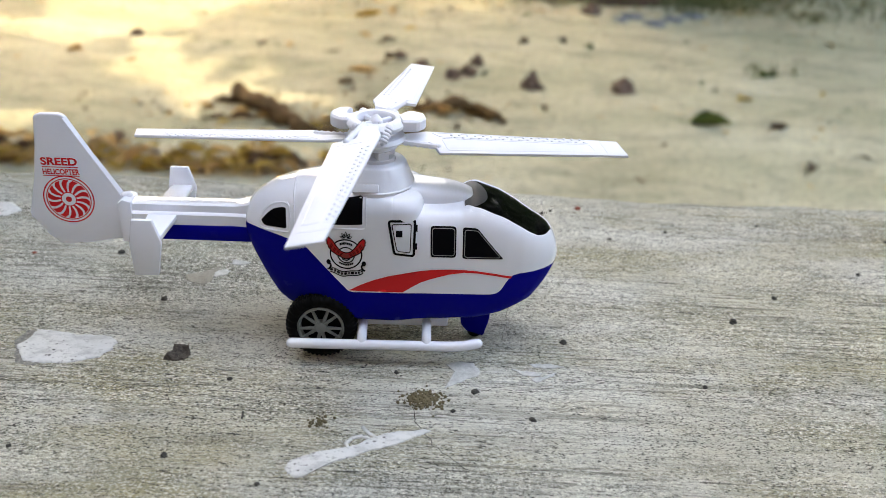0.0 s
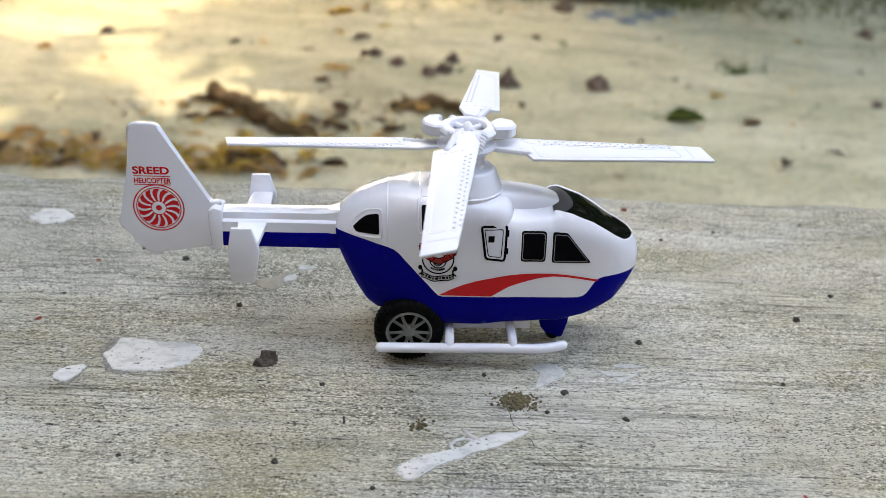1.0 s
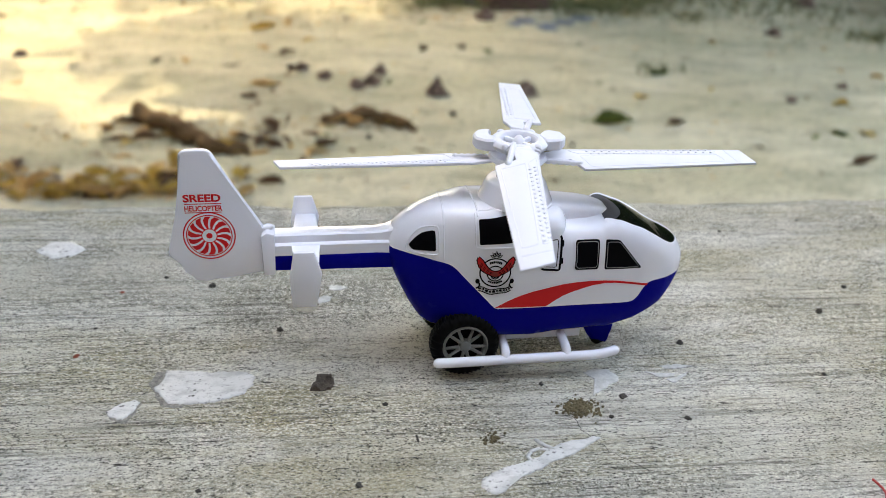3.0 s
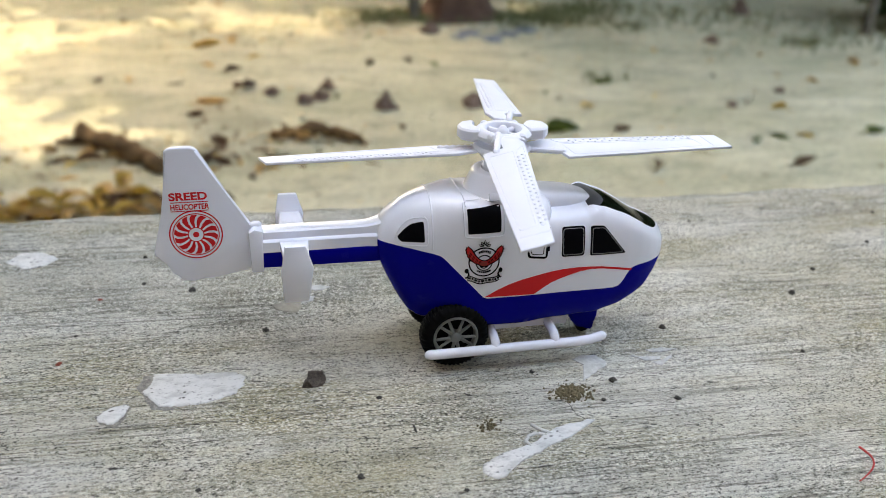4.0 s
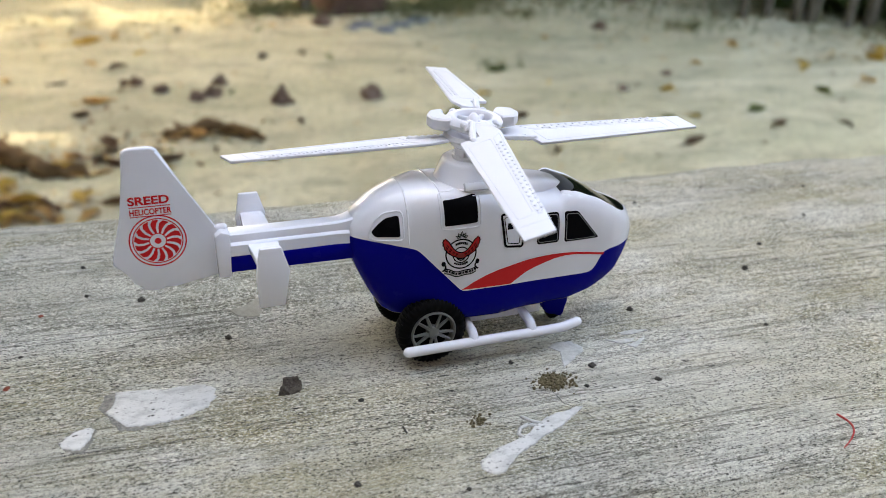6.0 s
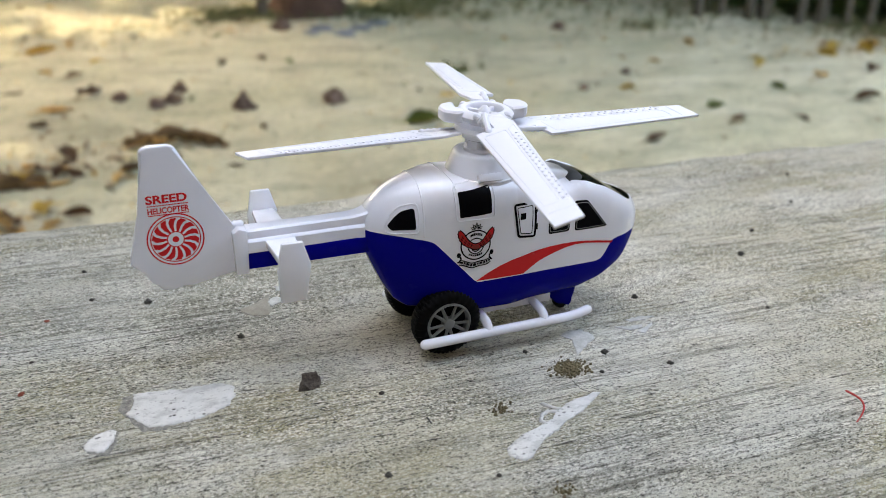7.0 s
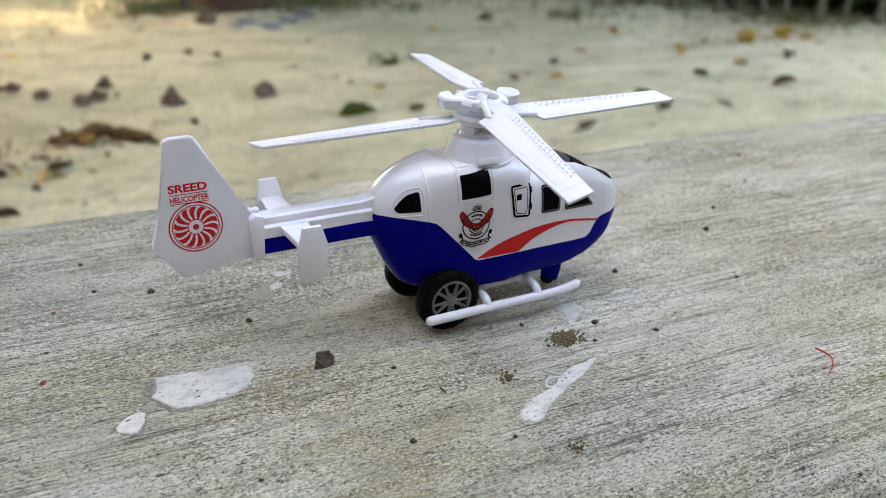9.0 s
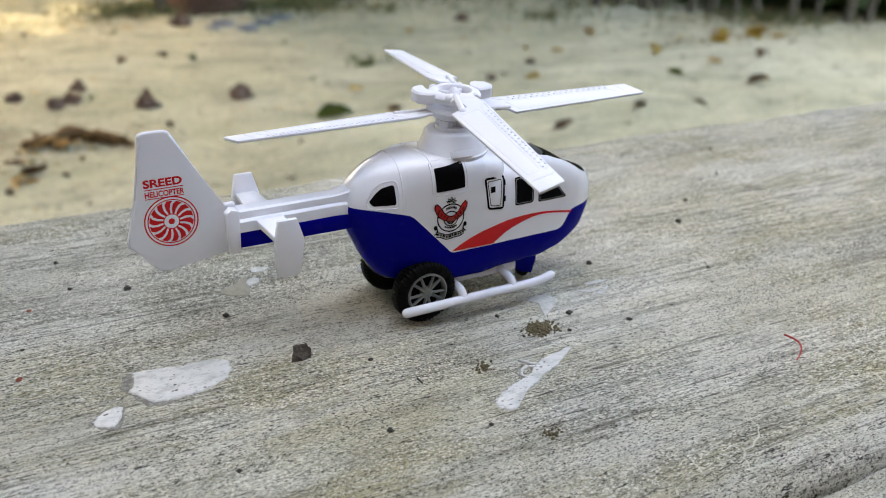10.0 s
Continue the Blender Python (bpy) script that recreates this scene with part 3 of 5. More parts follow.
# intake hump on the cabin roof
bm = bmesh.new()
rows = []
for x in np.linspace(17, 46.6, 34):
    w = float(np.interp(x, [17, 24, 36, 42, 44.6, 46, 46.6], [10.0, 9.3, 8.4, 7.2, 6.2, 4.8, 3.4]))
    h = float(np.interp(x, [17, 24, 36, 40, 43, 45, 46.1, 46.6], [64.6, 64.9, 63.6, 62.9, 62.0, 61.3, 60.5, 59.4]))
    us = np.sin(np.linspace(-1, 1, 29) * math.pi / 2)
    rows.append([(x * MM, w * u * MM, (56.5 + (h - 56.5) * (1 - abs(u) ** 5.5) ** (1 / 3.0)) * MM) for u in us])
vs = grid(bm, rows)
bm.faces.new(vs[-1])
part("intake_hump", bm, WHITE, heli, "white rounded intake hump", sharp=70)
# rounded front of the engine block, standing proud at a vertical seam
bm = bmesh.new()
rows = []
top = tab(TOP, 17)
for k in range(25):
    z = 44 + (top - 0.35 - 44) * (1 - (1 - k / 24) ** 2.4)
    half = side_y(17.5, z) + 0.22 * max(-1.5, min(1, (z - 57.5) / 1.5))
    reach = 11.6 * (half / 18.0) ** 0.8
    row = []
    for a in np.linspace(-90, 90, 33):
        c, q = math.cos(radians(a)), math.sin(radians(a))
        row.append(((17.6 + reach * c ** 0.58) * MM, half * math.copysign(abs(q) ** 0.58, q) * MM, z * MM))
    rows.append(row)
vs = grid(bm, rows)
bm.faces.new(vs[-1])
part("engine_turret", bm, WHITE, heli, sharp=60)

# rotor mast
bm = bmesh.new()
lathe(bm, [(0.0001, 0.060), (0.0140, 0.058), (0.0140, 0.0640), (0.0142, 0.0642), (0.0142, 0.0646), (0.0137, 0.0649), (0.0109, 0.0716), (0.0104, 0.0722), (0.0096, 0.0725), (0.0001, 0.0725)], 48, Matrix.Translation((0.0108, -0.0003, 0)))
mast = part("rotor_mast", bm, WHITE, heli, "white conical rotor mast")
# slotted collar: a shaft between four posts, with a ring below and above
AXIS = Matrix.Translation((0.0108, -0.0003, 0))
bm = bmesh.new()
lathe(bm, [(0.0001, 0.0715), (0.0030, 0.0715), (0.0030, 0.0795), (0.0001, 0.0795)], 20, AXIS)
lathe(bm, [(0.0001, 0.0718), (0.0070, 0.0718), (0.0070, 0.0736), (0.0066, 0.0739), (0.0001, 0.0739)], 36, AXIS)
lathe(bm, [(0.0001, 0.0766), (0.0066, 0.0766), (0.0076, 0.0772), (0.0076, 0.0792), (0.0001, 0.0792)], 36, AXIS)
for k in range(4):
    made = bmesh.new()
    prism(made, [(0.0030, -0.0022), (0.0066, -0.0022), (0.0066, 0.0022), (0.0030, 0.0022)], 0.0735, 0.0770, 0.0003, 1)
    join(bm, made, AXIS @ Matrix.Rotation(radians(28 + 90 * k), 4, "Z"))
part("mast_collar", bm, WHITE, mast, "white slotted collar under the rotor")
bm = bmesh.new()
prism(bm, [(-0.0045, -0.0006), (0.0045, -0.0006), (0.0045, 0.0022), (-0.0045, 0.0022)], 0, 0.0018, 0.0002)
bm.transform(Matrix.Translation((0.0080, -0.0127, 0.0650)) @ Matrix.Rotation(radians(90), 4, "X") @ Matrix.Rotation(radians(-28), 4, "X"))
part("mast_step", bm, WHITE, mast)

# rotor with four blades
HUB = Matrix.Translation((0.0108, -0.0005, 0.0810)) @ Matrix.Rotation(radians(1.3), 4, "X")
bm = bmesh.new()
lathe(bm, [(0.0001, -0.0015), (0.0098, -0.0015), (0.0106, -0.0005), (0.0098, 0.0008), (0.0056, 0.0012), (0.0052, 0.0036), (0.0001, 0.0036)], 40)
lathe(bm, [(0.0001, 0.003), (0.0027, 0.003), (0.0022, 0.0058), (0.0009, 0.0074), (0.0001, 0.0076)], 16)
for k in range(4):
    made = bmesh.new()
    prism(made, [(0.0, -0.0006), (0.0072, -0.0008), (0.0072, 0.0008), (0.0, 0.0006)], 0.0040, 0.0056, 0.0002, 1)
    join(bm, made, Matrix.Rotation(radians(38 + 90 * k), 4, "Z"))
bm.transform(HUB)
rotor = part("rotor_hub", bm, MATT_WHITE, heli, "white plastic rotor hub with ring and link rods", sharp=50)
# flat ring round the hub
bm = bmesh.new()
section = [(0.0064, 0.0036), (0.0062, 0.0056), (0.0068, 0.0066), (0.0080, 0.0069), (0.0096, 0.0062), (0.0104, 0.0050), (0.0101, 0.0038), (0.0090, 0.0030), (0.0072, 0.0030)]
rows = [[(r * math.cos(a), r * math.sin(a), z) for r, z in section] for a in np.linspace(0, 2 * math.pi, 45)]
grid(bm, rows, True)
bmesh.ops.remove_doubles(bm, verts=bm.verts, dist=1e-6)
bm.transform(HUB)
part("hub_ring", bm, MATT_WHITE, rotor, sharp=40)
# the two chamfered weights, one hooked and one blunt
for turn, loop in ((160, [(0.0086, 0.0052), (0.0112, 0.0062), (0.0150, 0.0046), (0.0166, 0.0008), (0.0158, -0.0030), (0.0130, -0.0050), (0.0110, -0.0044), (0.0126, -0.0016), (0.0116, 0.0014), (0.0086, 0.0020)]),
                   (12, [(0.0088, -0.0050), (0.0140, -0.0058), (0.0170, -0.0030), (0.0172, 0.0012), (0.0142, 0.0040), (0.0118, 0.0036), (0.0110, 0.0010), (0.0086, 0.0006)])):
    bm = bmesh.new()
    loop = [(0.0092 + (x - 0.0100) * 1.12, y * 1.12) for x, y in loop]
    prism(bm, loop if turn < 90 else loop[::-1], 0.0026, 0.0070, 0.0007, 1)
    made = bmesh.new()
    prism(made, [(0.0080, -0.0026), (0.0116, -0.0020), (0.0116, 0.0020), (0.0080, 0.0026)], 0.0030, 0.0058, 0.0003, 1)
    join(bm, made)
    bm.transform(HUB @ Matrix.Rotation(radians(turn), 4, "Z"))
    part("hub_weight", bm, MATT_WHITE, rotor, sharp=25)
# knobbed link rods from the ring to the blade roots
for a, b in ((-132, -98), (-58, -76), (48, 82), (122, 104)):
    bm = bmesh.new()
    p = Vector((0.0092 * math.cos(radians(a)), 0.0092 * math.sin(radians(a)), 0.0056))
    q = Vector((0.0118 * math.cos(radians(b)), 0.0118 * math.sin(radians(b)), 0.0016))
    tube(bm, [p.lerp(q, k / 14) for k in range(15)], [0.0011 if k % 3 == 2 else 0.0016 for k in range(15)], 10)
    bm.transform(HUB)
    part("link_rod", bm, MATT_WHITE, rotor, sharp=30)
BLADE = [(0.0095, 0.0034), (0.0130, 0.0042), (0.0168, 0.0058), (0.0838, 0.0038), (0.0868, -0.0060), (0.0226, -0.0092), (0.0196, -0.0016), (0.0150, -0.0022), (0.0095, -0.0022)]


def blade(angle, droop, lag, rise):
    bm = bmesh.new()
    prism(bm, BLADE, -0.0005, 0.0005, 0.00025)
    for edge in ([(0.0228, 0.0010), (0.0740, 0.0004), (0.0758, -0.0046), (0.0256, -0.0074)], [(0.0190, 0.0048), (0.0740, 0.0033), (0.0742, 0.0014), (0.0225, 0.0020)],):
        tube(bm, [(x, y, 0.0005) for x, y in dense(rounded(edge, 0.001), 0.01) + dense(rounded(edge, 0.001), 0.01)[:1]], 0.00013, 6)
    tube(bm, [(0.0775, 0.0040, 0.0005), (0.0798, -0.0050, 0.0005)], 0.00013, 6)
    for k in range(17):
        for c in (0.0036, 0.0020):
            made = bmesh.new()
            bmesh.ops.create_cone(made, cap_ends=True, segments=8, radius1=0.00066, radius2=0.00046, depth=0.00046)
            join(bm, made, Matrix.Translation((0.0262 + 0.0028 * k + (0.0014 if c < 0.003 else 0), c, 0.0006)))
    tube(bm, [(0.0085 + 0.0011 * k, -0.0020 - 0.00022 * k, 0.0003) for k in range(13)], [0.0009 if k % 2 else 0.0013 for k in range(13)], 8)
    bm.transform(HUB @ Matrix.Translation((0, 0, rise)) @ Matrix.Rotation(radians(angle), 4, "Z") @ Matrix.Translation((0, lag, 0)) @ Matrix.Rotation(radians(droop), 4, "Y") @ Matrix.Rotation(radians(7.5), 4, "X"))
    return part("rotor_blade", bm, MATT_WHITE, rotor, "white plastic rotor blade with raised dots", sharp=40)


for angle, droop, lag, rise in ((-3.0, -0.7, 0.0, -0.0012), (80.8, 4.0, -0.0010, 0.0070), (176.6, 2.0, 0.0, -0.0012), (-98.3, 4.2, -0.0006, 0.0070)):
    blade(angle, droop, lag, rise)

# tail boom, fin and stabiliser
bm = bmesh.new()
rows = []
for x in np.linspace(-76.6, -33, 24):
    f = max(0.0, (x + 41) / 8) ** 2
    w, h = 4.4 + 0.8 * f, 54.0 + 1.6 * f
    half = [(w, 46.2), (w, 50.0), (w - 0.5, 50.6), (3.4 + f, 50.9), (3.2 + f, h - 0.6), (2.4 + f, h), (0, h + 0.15)]
    rows.append([(x * MM, -y * MM, z * MM) for y, z in half] + [(x * MM, y * MM, z * MM) for y, z in half[-2::-1]])
vs = grid(bm, rows)
bm.faces.new(vs[0])
boom = part("tail_boom", bm, WHITE, heli, "white ridged tail boom", sharp=30)
bm = bmesh.new()
prism(bm, [(-0.0766, -0.0042), (-0.033, -0.0050), (-0.033, 0.0050), (-0.0766, 0.0042)], 0.0402, 0.0463, 0.0005)
part("boom_underside", bm, BLUE, boom, "deep blue underside of the boom")

FIN = [(-106.2, 84.2), (-104, 85.2), (-97.4, 85.3), (-95.6, 84.4), (-79.4, 53.6), (-77.6, 52.0), (-77.4, 40.0), (-79, 38.9), (-94.5, 37.6), (-97.5, 36.2), (-100.5, 35.6), (-104.0, 36.1), (-105.2, 37.4),
       (-106.4, 40.0), (-108.6, 42.6), (-112.9, 46.4), (-112.6, 48.2), (-108.2, 61.5)]
bm = bmesh.new()
prism(bm, [(x * MM, z * MM) for x, z in FIN], -0.0015, 0.0015, 0.0009, 4)
bm.transform(STAND)
for v in bm.verts:
    v.co.y *= 1.25 - 0.55 * max(0, min(1, (v.co.z - 0.045) / 0.04))
fin = part("tail_fin", bm, WHITE, heli, "white upright tail fin with red lettering and a printed fan")
bm = bmesh.new()
prism(bm, [(-0.0802, 0.0388), (-0.0760, 0.0388), (-0.0756, 0.0545), (-0.0785, 0.0555), (-0.0806, 0.0540)], -0.0047, 0.0047, 0.0006)
bm.transform(STAND)
tube(bm, [(-0.0790, 0, 0.0555), (-0.0772, 0, 0.0557)], 0.0012, 10)
part("fin_socket", bm, WHITE, fin)


def fin_y(z, off=0.0):
    """The fin's flank at a height, both in mm but for the answer; off lifts a print clear of it."""
    return -(0.0015 * (1.25 - 0.55 * max(0, min(1, (z - 45) / 40))) + 0.00006 + off * MM)


def flat_print(name, outline, mat, parent, off=0.0):
    """A printed shape on the fin's flank, outline in mm of (x, z)."""
    bm = bmesh.new()
    bm.faces.new([bm.verts.new((x * MM, fin_y(z, off), z * MM)) for x, z in outline])
    return part(name, bm, mat, parent, sharp=0)


def flat_ring(name, cx, cz, r0, r1, mat, parent, off=0.0, a0=0.0, a1=360.0):
    bm = bmesh.new()
    rows = []
    for a in np.linspace(radians(a0), radians(a1), 49):
        rows.append([(cx + r * math.cos(a), 0, cz + r * math.sin(a)) for r in (r0, r1)])
    grid(bm, [[(x * MM, fin_y(z, off), z * MM) for x, _, z in r] for r in rows])
    return part(name, bm, mat, parent, sharp=0)


FX, FZ = -98.2, 53.8
flat_ring("fan_ring", FX, FZ, 8.55, 9.0, RED_INK, fin)
flat_ring("fan_ring", FX, FZ, 7.55, 7.9, RED_INK, fin)
flat_ring("fan_hub", FX, FZ, 2.45, 2.8, RED_INK, fin, 0.02)
flat_ring("fan_hub", FX, FZ, 0.0, 1.05, RED_INK, fin, 0.02)
for k in range(14):
    a = 2 * math.pi * k / 14
    pts = [(2.7, -0.02), (4.6, -0.10), (6.2, -0.06), (7.35, 0.08), (7.35, 0.35), (6.2, 0.25), (4.6, 0.18), (2.7, 0.20)]
    flat_print("fan_vane", [(FX + r * math.cos(a - q), FZ + r * math.sin(a - q)) for r, q in pts], RED_INK, fin)


def lettering(words, x, z, width, height, parent, weight=0.0):
    """Flat letters standing on the fin's flank, x and z at the lower left, in mm."""
    cu = bpy.data.curves.new("letters", "FONT")
    cu.body, cu.size, cu.offset = words, 1.0, weight
    ob = bpy.data.objects.new("letters", cu)
    scene.collection.objects.link(ob)
    me = bpy.data.meshes.new_from_object(ob.evaluated_get(bpy.context.evaluated_depsgraph_get()))
    bpy.data.objects.remove(ob)
    bm = bmesh.new()
    bm.from_mesh(me)
    bpy.data.meshes.remove(me)
    lo, hi = [min(v.co[i] for v in bm.verts) for i in (0, 1)], [max(v.co[i] for v in bm.verts) for i in (0, 1)]
    for v in bm.verts:
        px, pz = x + (v.co.x - lo[0]) / (hi[0] - lo[0]) * width, z + (v.co.y - lo[1]) / (hi[1] - lo[1]) * height
        v.co = Vector((px * MM, fin_y(pz), pz * MM))
    return part("lettering", bm, RED_INK, parent, "red printed lettering", sharp=0)


lettering("SREED", -106.0, 66.5, 12.6, 2.9, fin, 0.036)
lettering("HELICOPTER", -105.8, 63.1, 12.8, 2.1, fin, 0.03)
for z in (65.7, 62.5):
    flat_print("letter_rule", [(-106 + 0.2, z), (-93.2, z), (-93.2, z + 0.3), (-106 + 0.2, z + 0.3)], RED_INK, fin)

bm = bmesh.new()
prism(bm, [(-0.0690, -0.0245), (-0.0610, -0.0245), (-0.0600, -0.004), (-0.0600, 0.004), (-0.0610, 0.0245), (-0.0690, 0.0245), (-0.0700, 0.004), (-0.0700, -0.004)], 0.0478, 0.0500, 0.0006)
stab = part("stabiliser", bm, WHITE, heli, "white cross stabiliser with end plates")
for y in (-0.0242, 0.0242):
    bm = bmesh.new()
    prism(bm, [(-0.0690, 0.0573), (-0.0622, 0.0573), (-0.0597, 0.0490), (-0.0618, 0.0366), (-0.0700, 0.0366), (-0.0706, 0.0480)], -0.0009, 0.0009, 0.0005)
    bm.transform(Matrix.Translation((0, y, 0)) @ STAND)
    part("end_plate", bm, WHITE, stab)

# wheels, skids, nose leg
TYRE_R = 0.0131


def wheel(side):
    y = side * 0.0185
    turn = Matrix.Translation((-0.0080, y, TYRE_R - 0.0003)) @ Matrix.Rotation(radians(90 * side), 4, "X") @ Matrix.Diagonal((0.895, 0.895, 0.9, 1))
    bm = bmesh.new()
    prof = [(0.0090, 0.0012), (0.0100, 0.0000), (0.0115, -0.0001), (0.0128, 0.0004), (0.0137, 0.0014), (0.0140, 0.0026), (0.0140, 0.0044), (0.0140, 0.0064), (0.0136, 0.0078), (0.0120, 0.0086), (0.0080, 0.0086)]
    rows = []
    for j, (r, z) in enumerate(prof):
        row = []
        for k in range(192):
            lug = (k + (2 if j in (6, 7) else 0)) % 4 < 2
            q = r + (0.0006 if 4 <= j <= 7 and lug else 0)
            row.append((q * math.cos(2 * math.pi * k / 192), q * math.sin(2 * math.pi * k / 192), z - (0.0003 if j in (2, 3) and k % 8 < 4 else 0)))
        rows.append(row)
    grid(bm, rows, True)
    bm.transform(turn)
    w = part("wheel", bm, RUBBER, heli, "black treaded toy wheel with grey rim", sharp=40)
    bm = bmesh.new()
    made = bmesh.new()
    prof = [(0.0092, 0.0020), (0.0096, 0.0002), (0.0090, -0.0003), (0.0084, 0.0004), (0.0082, 0.0030)]
    grid(made, [[(r * math.cos(a), r * math.sin(a), z) for a in np.linspace(0, 2 * math.pi, 49)[:-1]] for r, z in prof], True)
    join(bm, made)
    for k in range(5):
        for d in (-0.25, 0.25):
            a = 2 * math.pi * k / 5 + 0.3
            tube(bm, [(0.0018 * math.cos(a + d * 0.6), 0.0018 * math.sin(a + d * 0.6), 0.0010), (0.0087 * math.cos(a + d), 0.0087 * math.sin(a + d), 0.0008)], [0.00085, 0.0006], 6)
    lathe(bm, [(0.0001, -0.0001), (0.0020, 0.0000), (0.0026, 0.0006), (0.0026, 0.003), (0.0001, 0.003)], 20)
    bm.transform(turn)
    part("rim", bm, RIM, w, "grey ten-spoke rim", sharp=50)
    bm = bmesh.new()
    lathe(bm, [(0.0001, 0.0030), (0.0086, 0.0030), (0.0086, 0.0034), (0.0001, 0.0034)], 32)
    bm.transform(turn)
    part("wheel_disc", bm, RUBBER, w)


def skid(side):
    y = side * 0.0209
    bm = bmesh.new()
    tube(bm, [(-0.0185, y, 0.0079), (0.0, y, 0.0079), (0.030, y, 0.0079), (0.040, y, 0.0079), (0.0445, y, 0.0083), (0.0492, y, 0.0095)], 0.0019, 14)
    s = part("skid", bm, WHITE, heli, "white plastic landing skid")
    for x in (0.0070, 0.0305):
        bm = bmesh.new()
        tube(bm, [(0.0090, 0.0118, 0), (0.0130, 0.0116, 0), (0.0158, 0.0113, 0)] + [(0.0168 + 0.0036 * math.sin(radians(a)), 0.0082 + 0.0030 * math.cos(radians(a)), 0) for a in range(0, 91, 15)], 0.0018, 14, 1.0)
        bm.transform(Matrix(((0, 0, 1, x), (side, 0, 0, 0), (0, 1, 0, 0), (0, 0, 0, 1))))
        part("skid_strut", bm, WHITE, s)


for side in (-1, 1):
    wheel(side)
    skid(side)
bm = bmesh.new()
prism(bm, [(-0.002, -0.0105), (0.0385, -0.0105), (0.0385, 0.0105), (-0.002, 0.0105)], 0.0100, 0.0136, 0.0005)
part("belly_plate", bm, WHITE, heli, "white plate under the belly")
bm = bmesh.new()
tube(bm, [(-0.0080, -0.0165, TYRE_R), (-0.0080, 0.0165, TYRE_R)], 0.0012, 10)
part("axle", bm, RIM, heli)
bm = bmesh.new()
prism(bm, [(0.0428, 0.0140), (0.0555, 0.0165), (0.0545, 0.0075), (0.0530, 0.0026), (0.0524, 0.0008), (0.0510, 0.0030), (0.0480, 0.0028), (0.0462, 0.0034), (0.0440, 0.0060)], -0.0030, 0.0030, 0.0007)
bm.transform(STAND)
part("nose_leg", bm, BLUE, heli, "blue plastic nose leg")
bm = bmesh.new()
lathe(bm, [(0.0001, -0.0022), (0.0024, -0.0022), (0.0029, -0.0012), (0.0029, 0.0012), (0.0024, 0.0022), (0.0001, 0.0022)], 24, Matrix.Translation((0.0495, 0, 0.0029)) @ Matrix.Rotation(radians(90), 4, "X"))
part("nose_wheel", bm, RUBBER, heli)


# ---- ledge, ground ----
GROUND_Z = -0.911
LEDGE_TURN = -2.4
YARD_Z = -0.55         # the yard is drawn on a plan at two thirds of its size, seen from PLAN_EYE
PLAN_EYE = Vector((-0.0753, -0.2758, 0.1724))
YARD = Matrix.Translation(PLAN_EYE) @ Matrix.Scale(1.5, 4) @ Matrix.Translation(-PLAN_EYE)


def in_yard(ob):
    """Carries a thing from the yard's plan to its place and true size."""
    ob.matrix_world = YARD @ ob.matrix_world
    return ob


def ledge():
    """A cast concrete ledge with worn round edges, standing on the ground."""
    bm = bmesh.new()
    xs = np.r_[np.linspace(-3.0, -0.62, 10), np.linspace(-0.6, 1.0, 321), np.linspace(1.02, 4.0, 14)]
    prof = [(0.156, GROUND_Z - 0.05), (0.157, -0.10), (0.158, -0.03), (0.1575, -0.010), (0.1545, -0.0035), (0.149, -0.0010), (0.141, -0.0002)]
    prof += [(y, 0.0) for y in np.linspace(0.13, -0.13, 27)]
    # worn arris, an open joint, and the strip of the next casting
    prof += [(-0.136, -0.0003), (-0.142, -0.0012), (-0.1455, -0.0030), (-0.1475, -0.0060), (-0.1480, -0.0100), (-0.1482, -0.025), (-0.1500, -0.025), (-0.1504, -0.0088), (-0.1520, -0.0074), (-0.157, -0.0066), (-0.19, -0.0066), (-0.215, -0.007), (-0.226, -0.012), (-0.230, -0.03), (-0.230, GROUND_Z - 0.05)]
    rows = []
    for x in xs:
        row = []
        for y, z in prof:
            edge = max(0.0, min(1.0, (abs(y) - 0.12) / 0.035))
            a = noise.noise((x * 9, y * 4, z * 6)) * 0.0022 + noise.noise((x * 45, y * 20, z * 30 + 5)) * 0.0009
            wear = noise.noise((x * 22, 7.3 if y > 0 else 2.1, 0)) * 0.0022 * edge
            row.append((x, y + (a + wear) * edge * (1 if y > 0 else -1), z + (a - abs(wear)) * edge * (1 if z > -0.02 else 0) + noise.noise((x * 6, y * 7, 3)) * 0.0006 * (1 - edge) - 0.0006))
        rows.append(row)
    grid(bm, rows)
    ob = part("concrete_ledge", bm, CONCRETE, None, sharp=0)
    ob.matrix_world = pose(0, 0, 0, 0, 0, LEDGE_TURN)
    return tagged(ob, "weathered grey concrete ledge with brushed streaks and pits", "ledge", kind="structure")


ledge()


def ground():
    bm = bmesh.new()
    xs = np.r_[-400, -120, -40, -15, np.linspace(-6, 7, 105), 16, 45, 130, 400]
    ys = np.r_[-400, -100, -25, -6, np.linspace(-2, 8, 91), 18, 50, 140, 400]
    rows = []
    for y in ys:
        rows.append([(x, y, YARD_Z + (0.03 * noise.noise((x * 0.8, y * 0.9, 1)) + 0.012 * noise.noise((x * 4, y * 4, 2)) if abs(x) < 8 and abs(y) < 9 else 0)) for x in xs])
    grid(bm, rows)
    return tagged(in_yard(part("ground", bm, SOIL, None, sharp=0)), "bare sandy yard soil with dry litter", "ground", kind="structure")


ground()


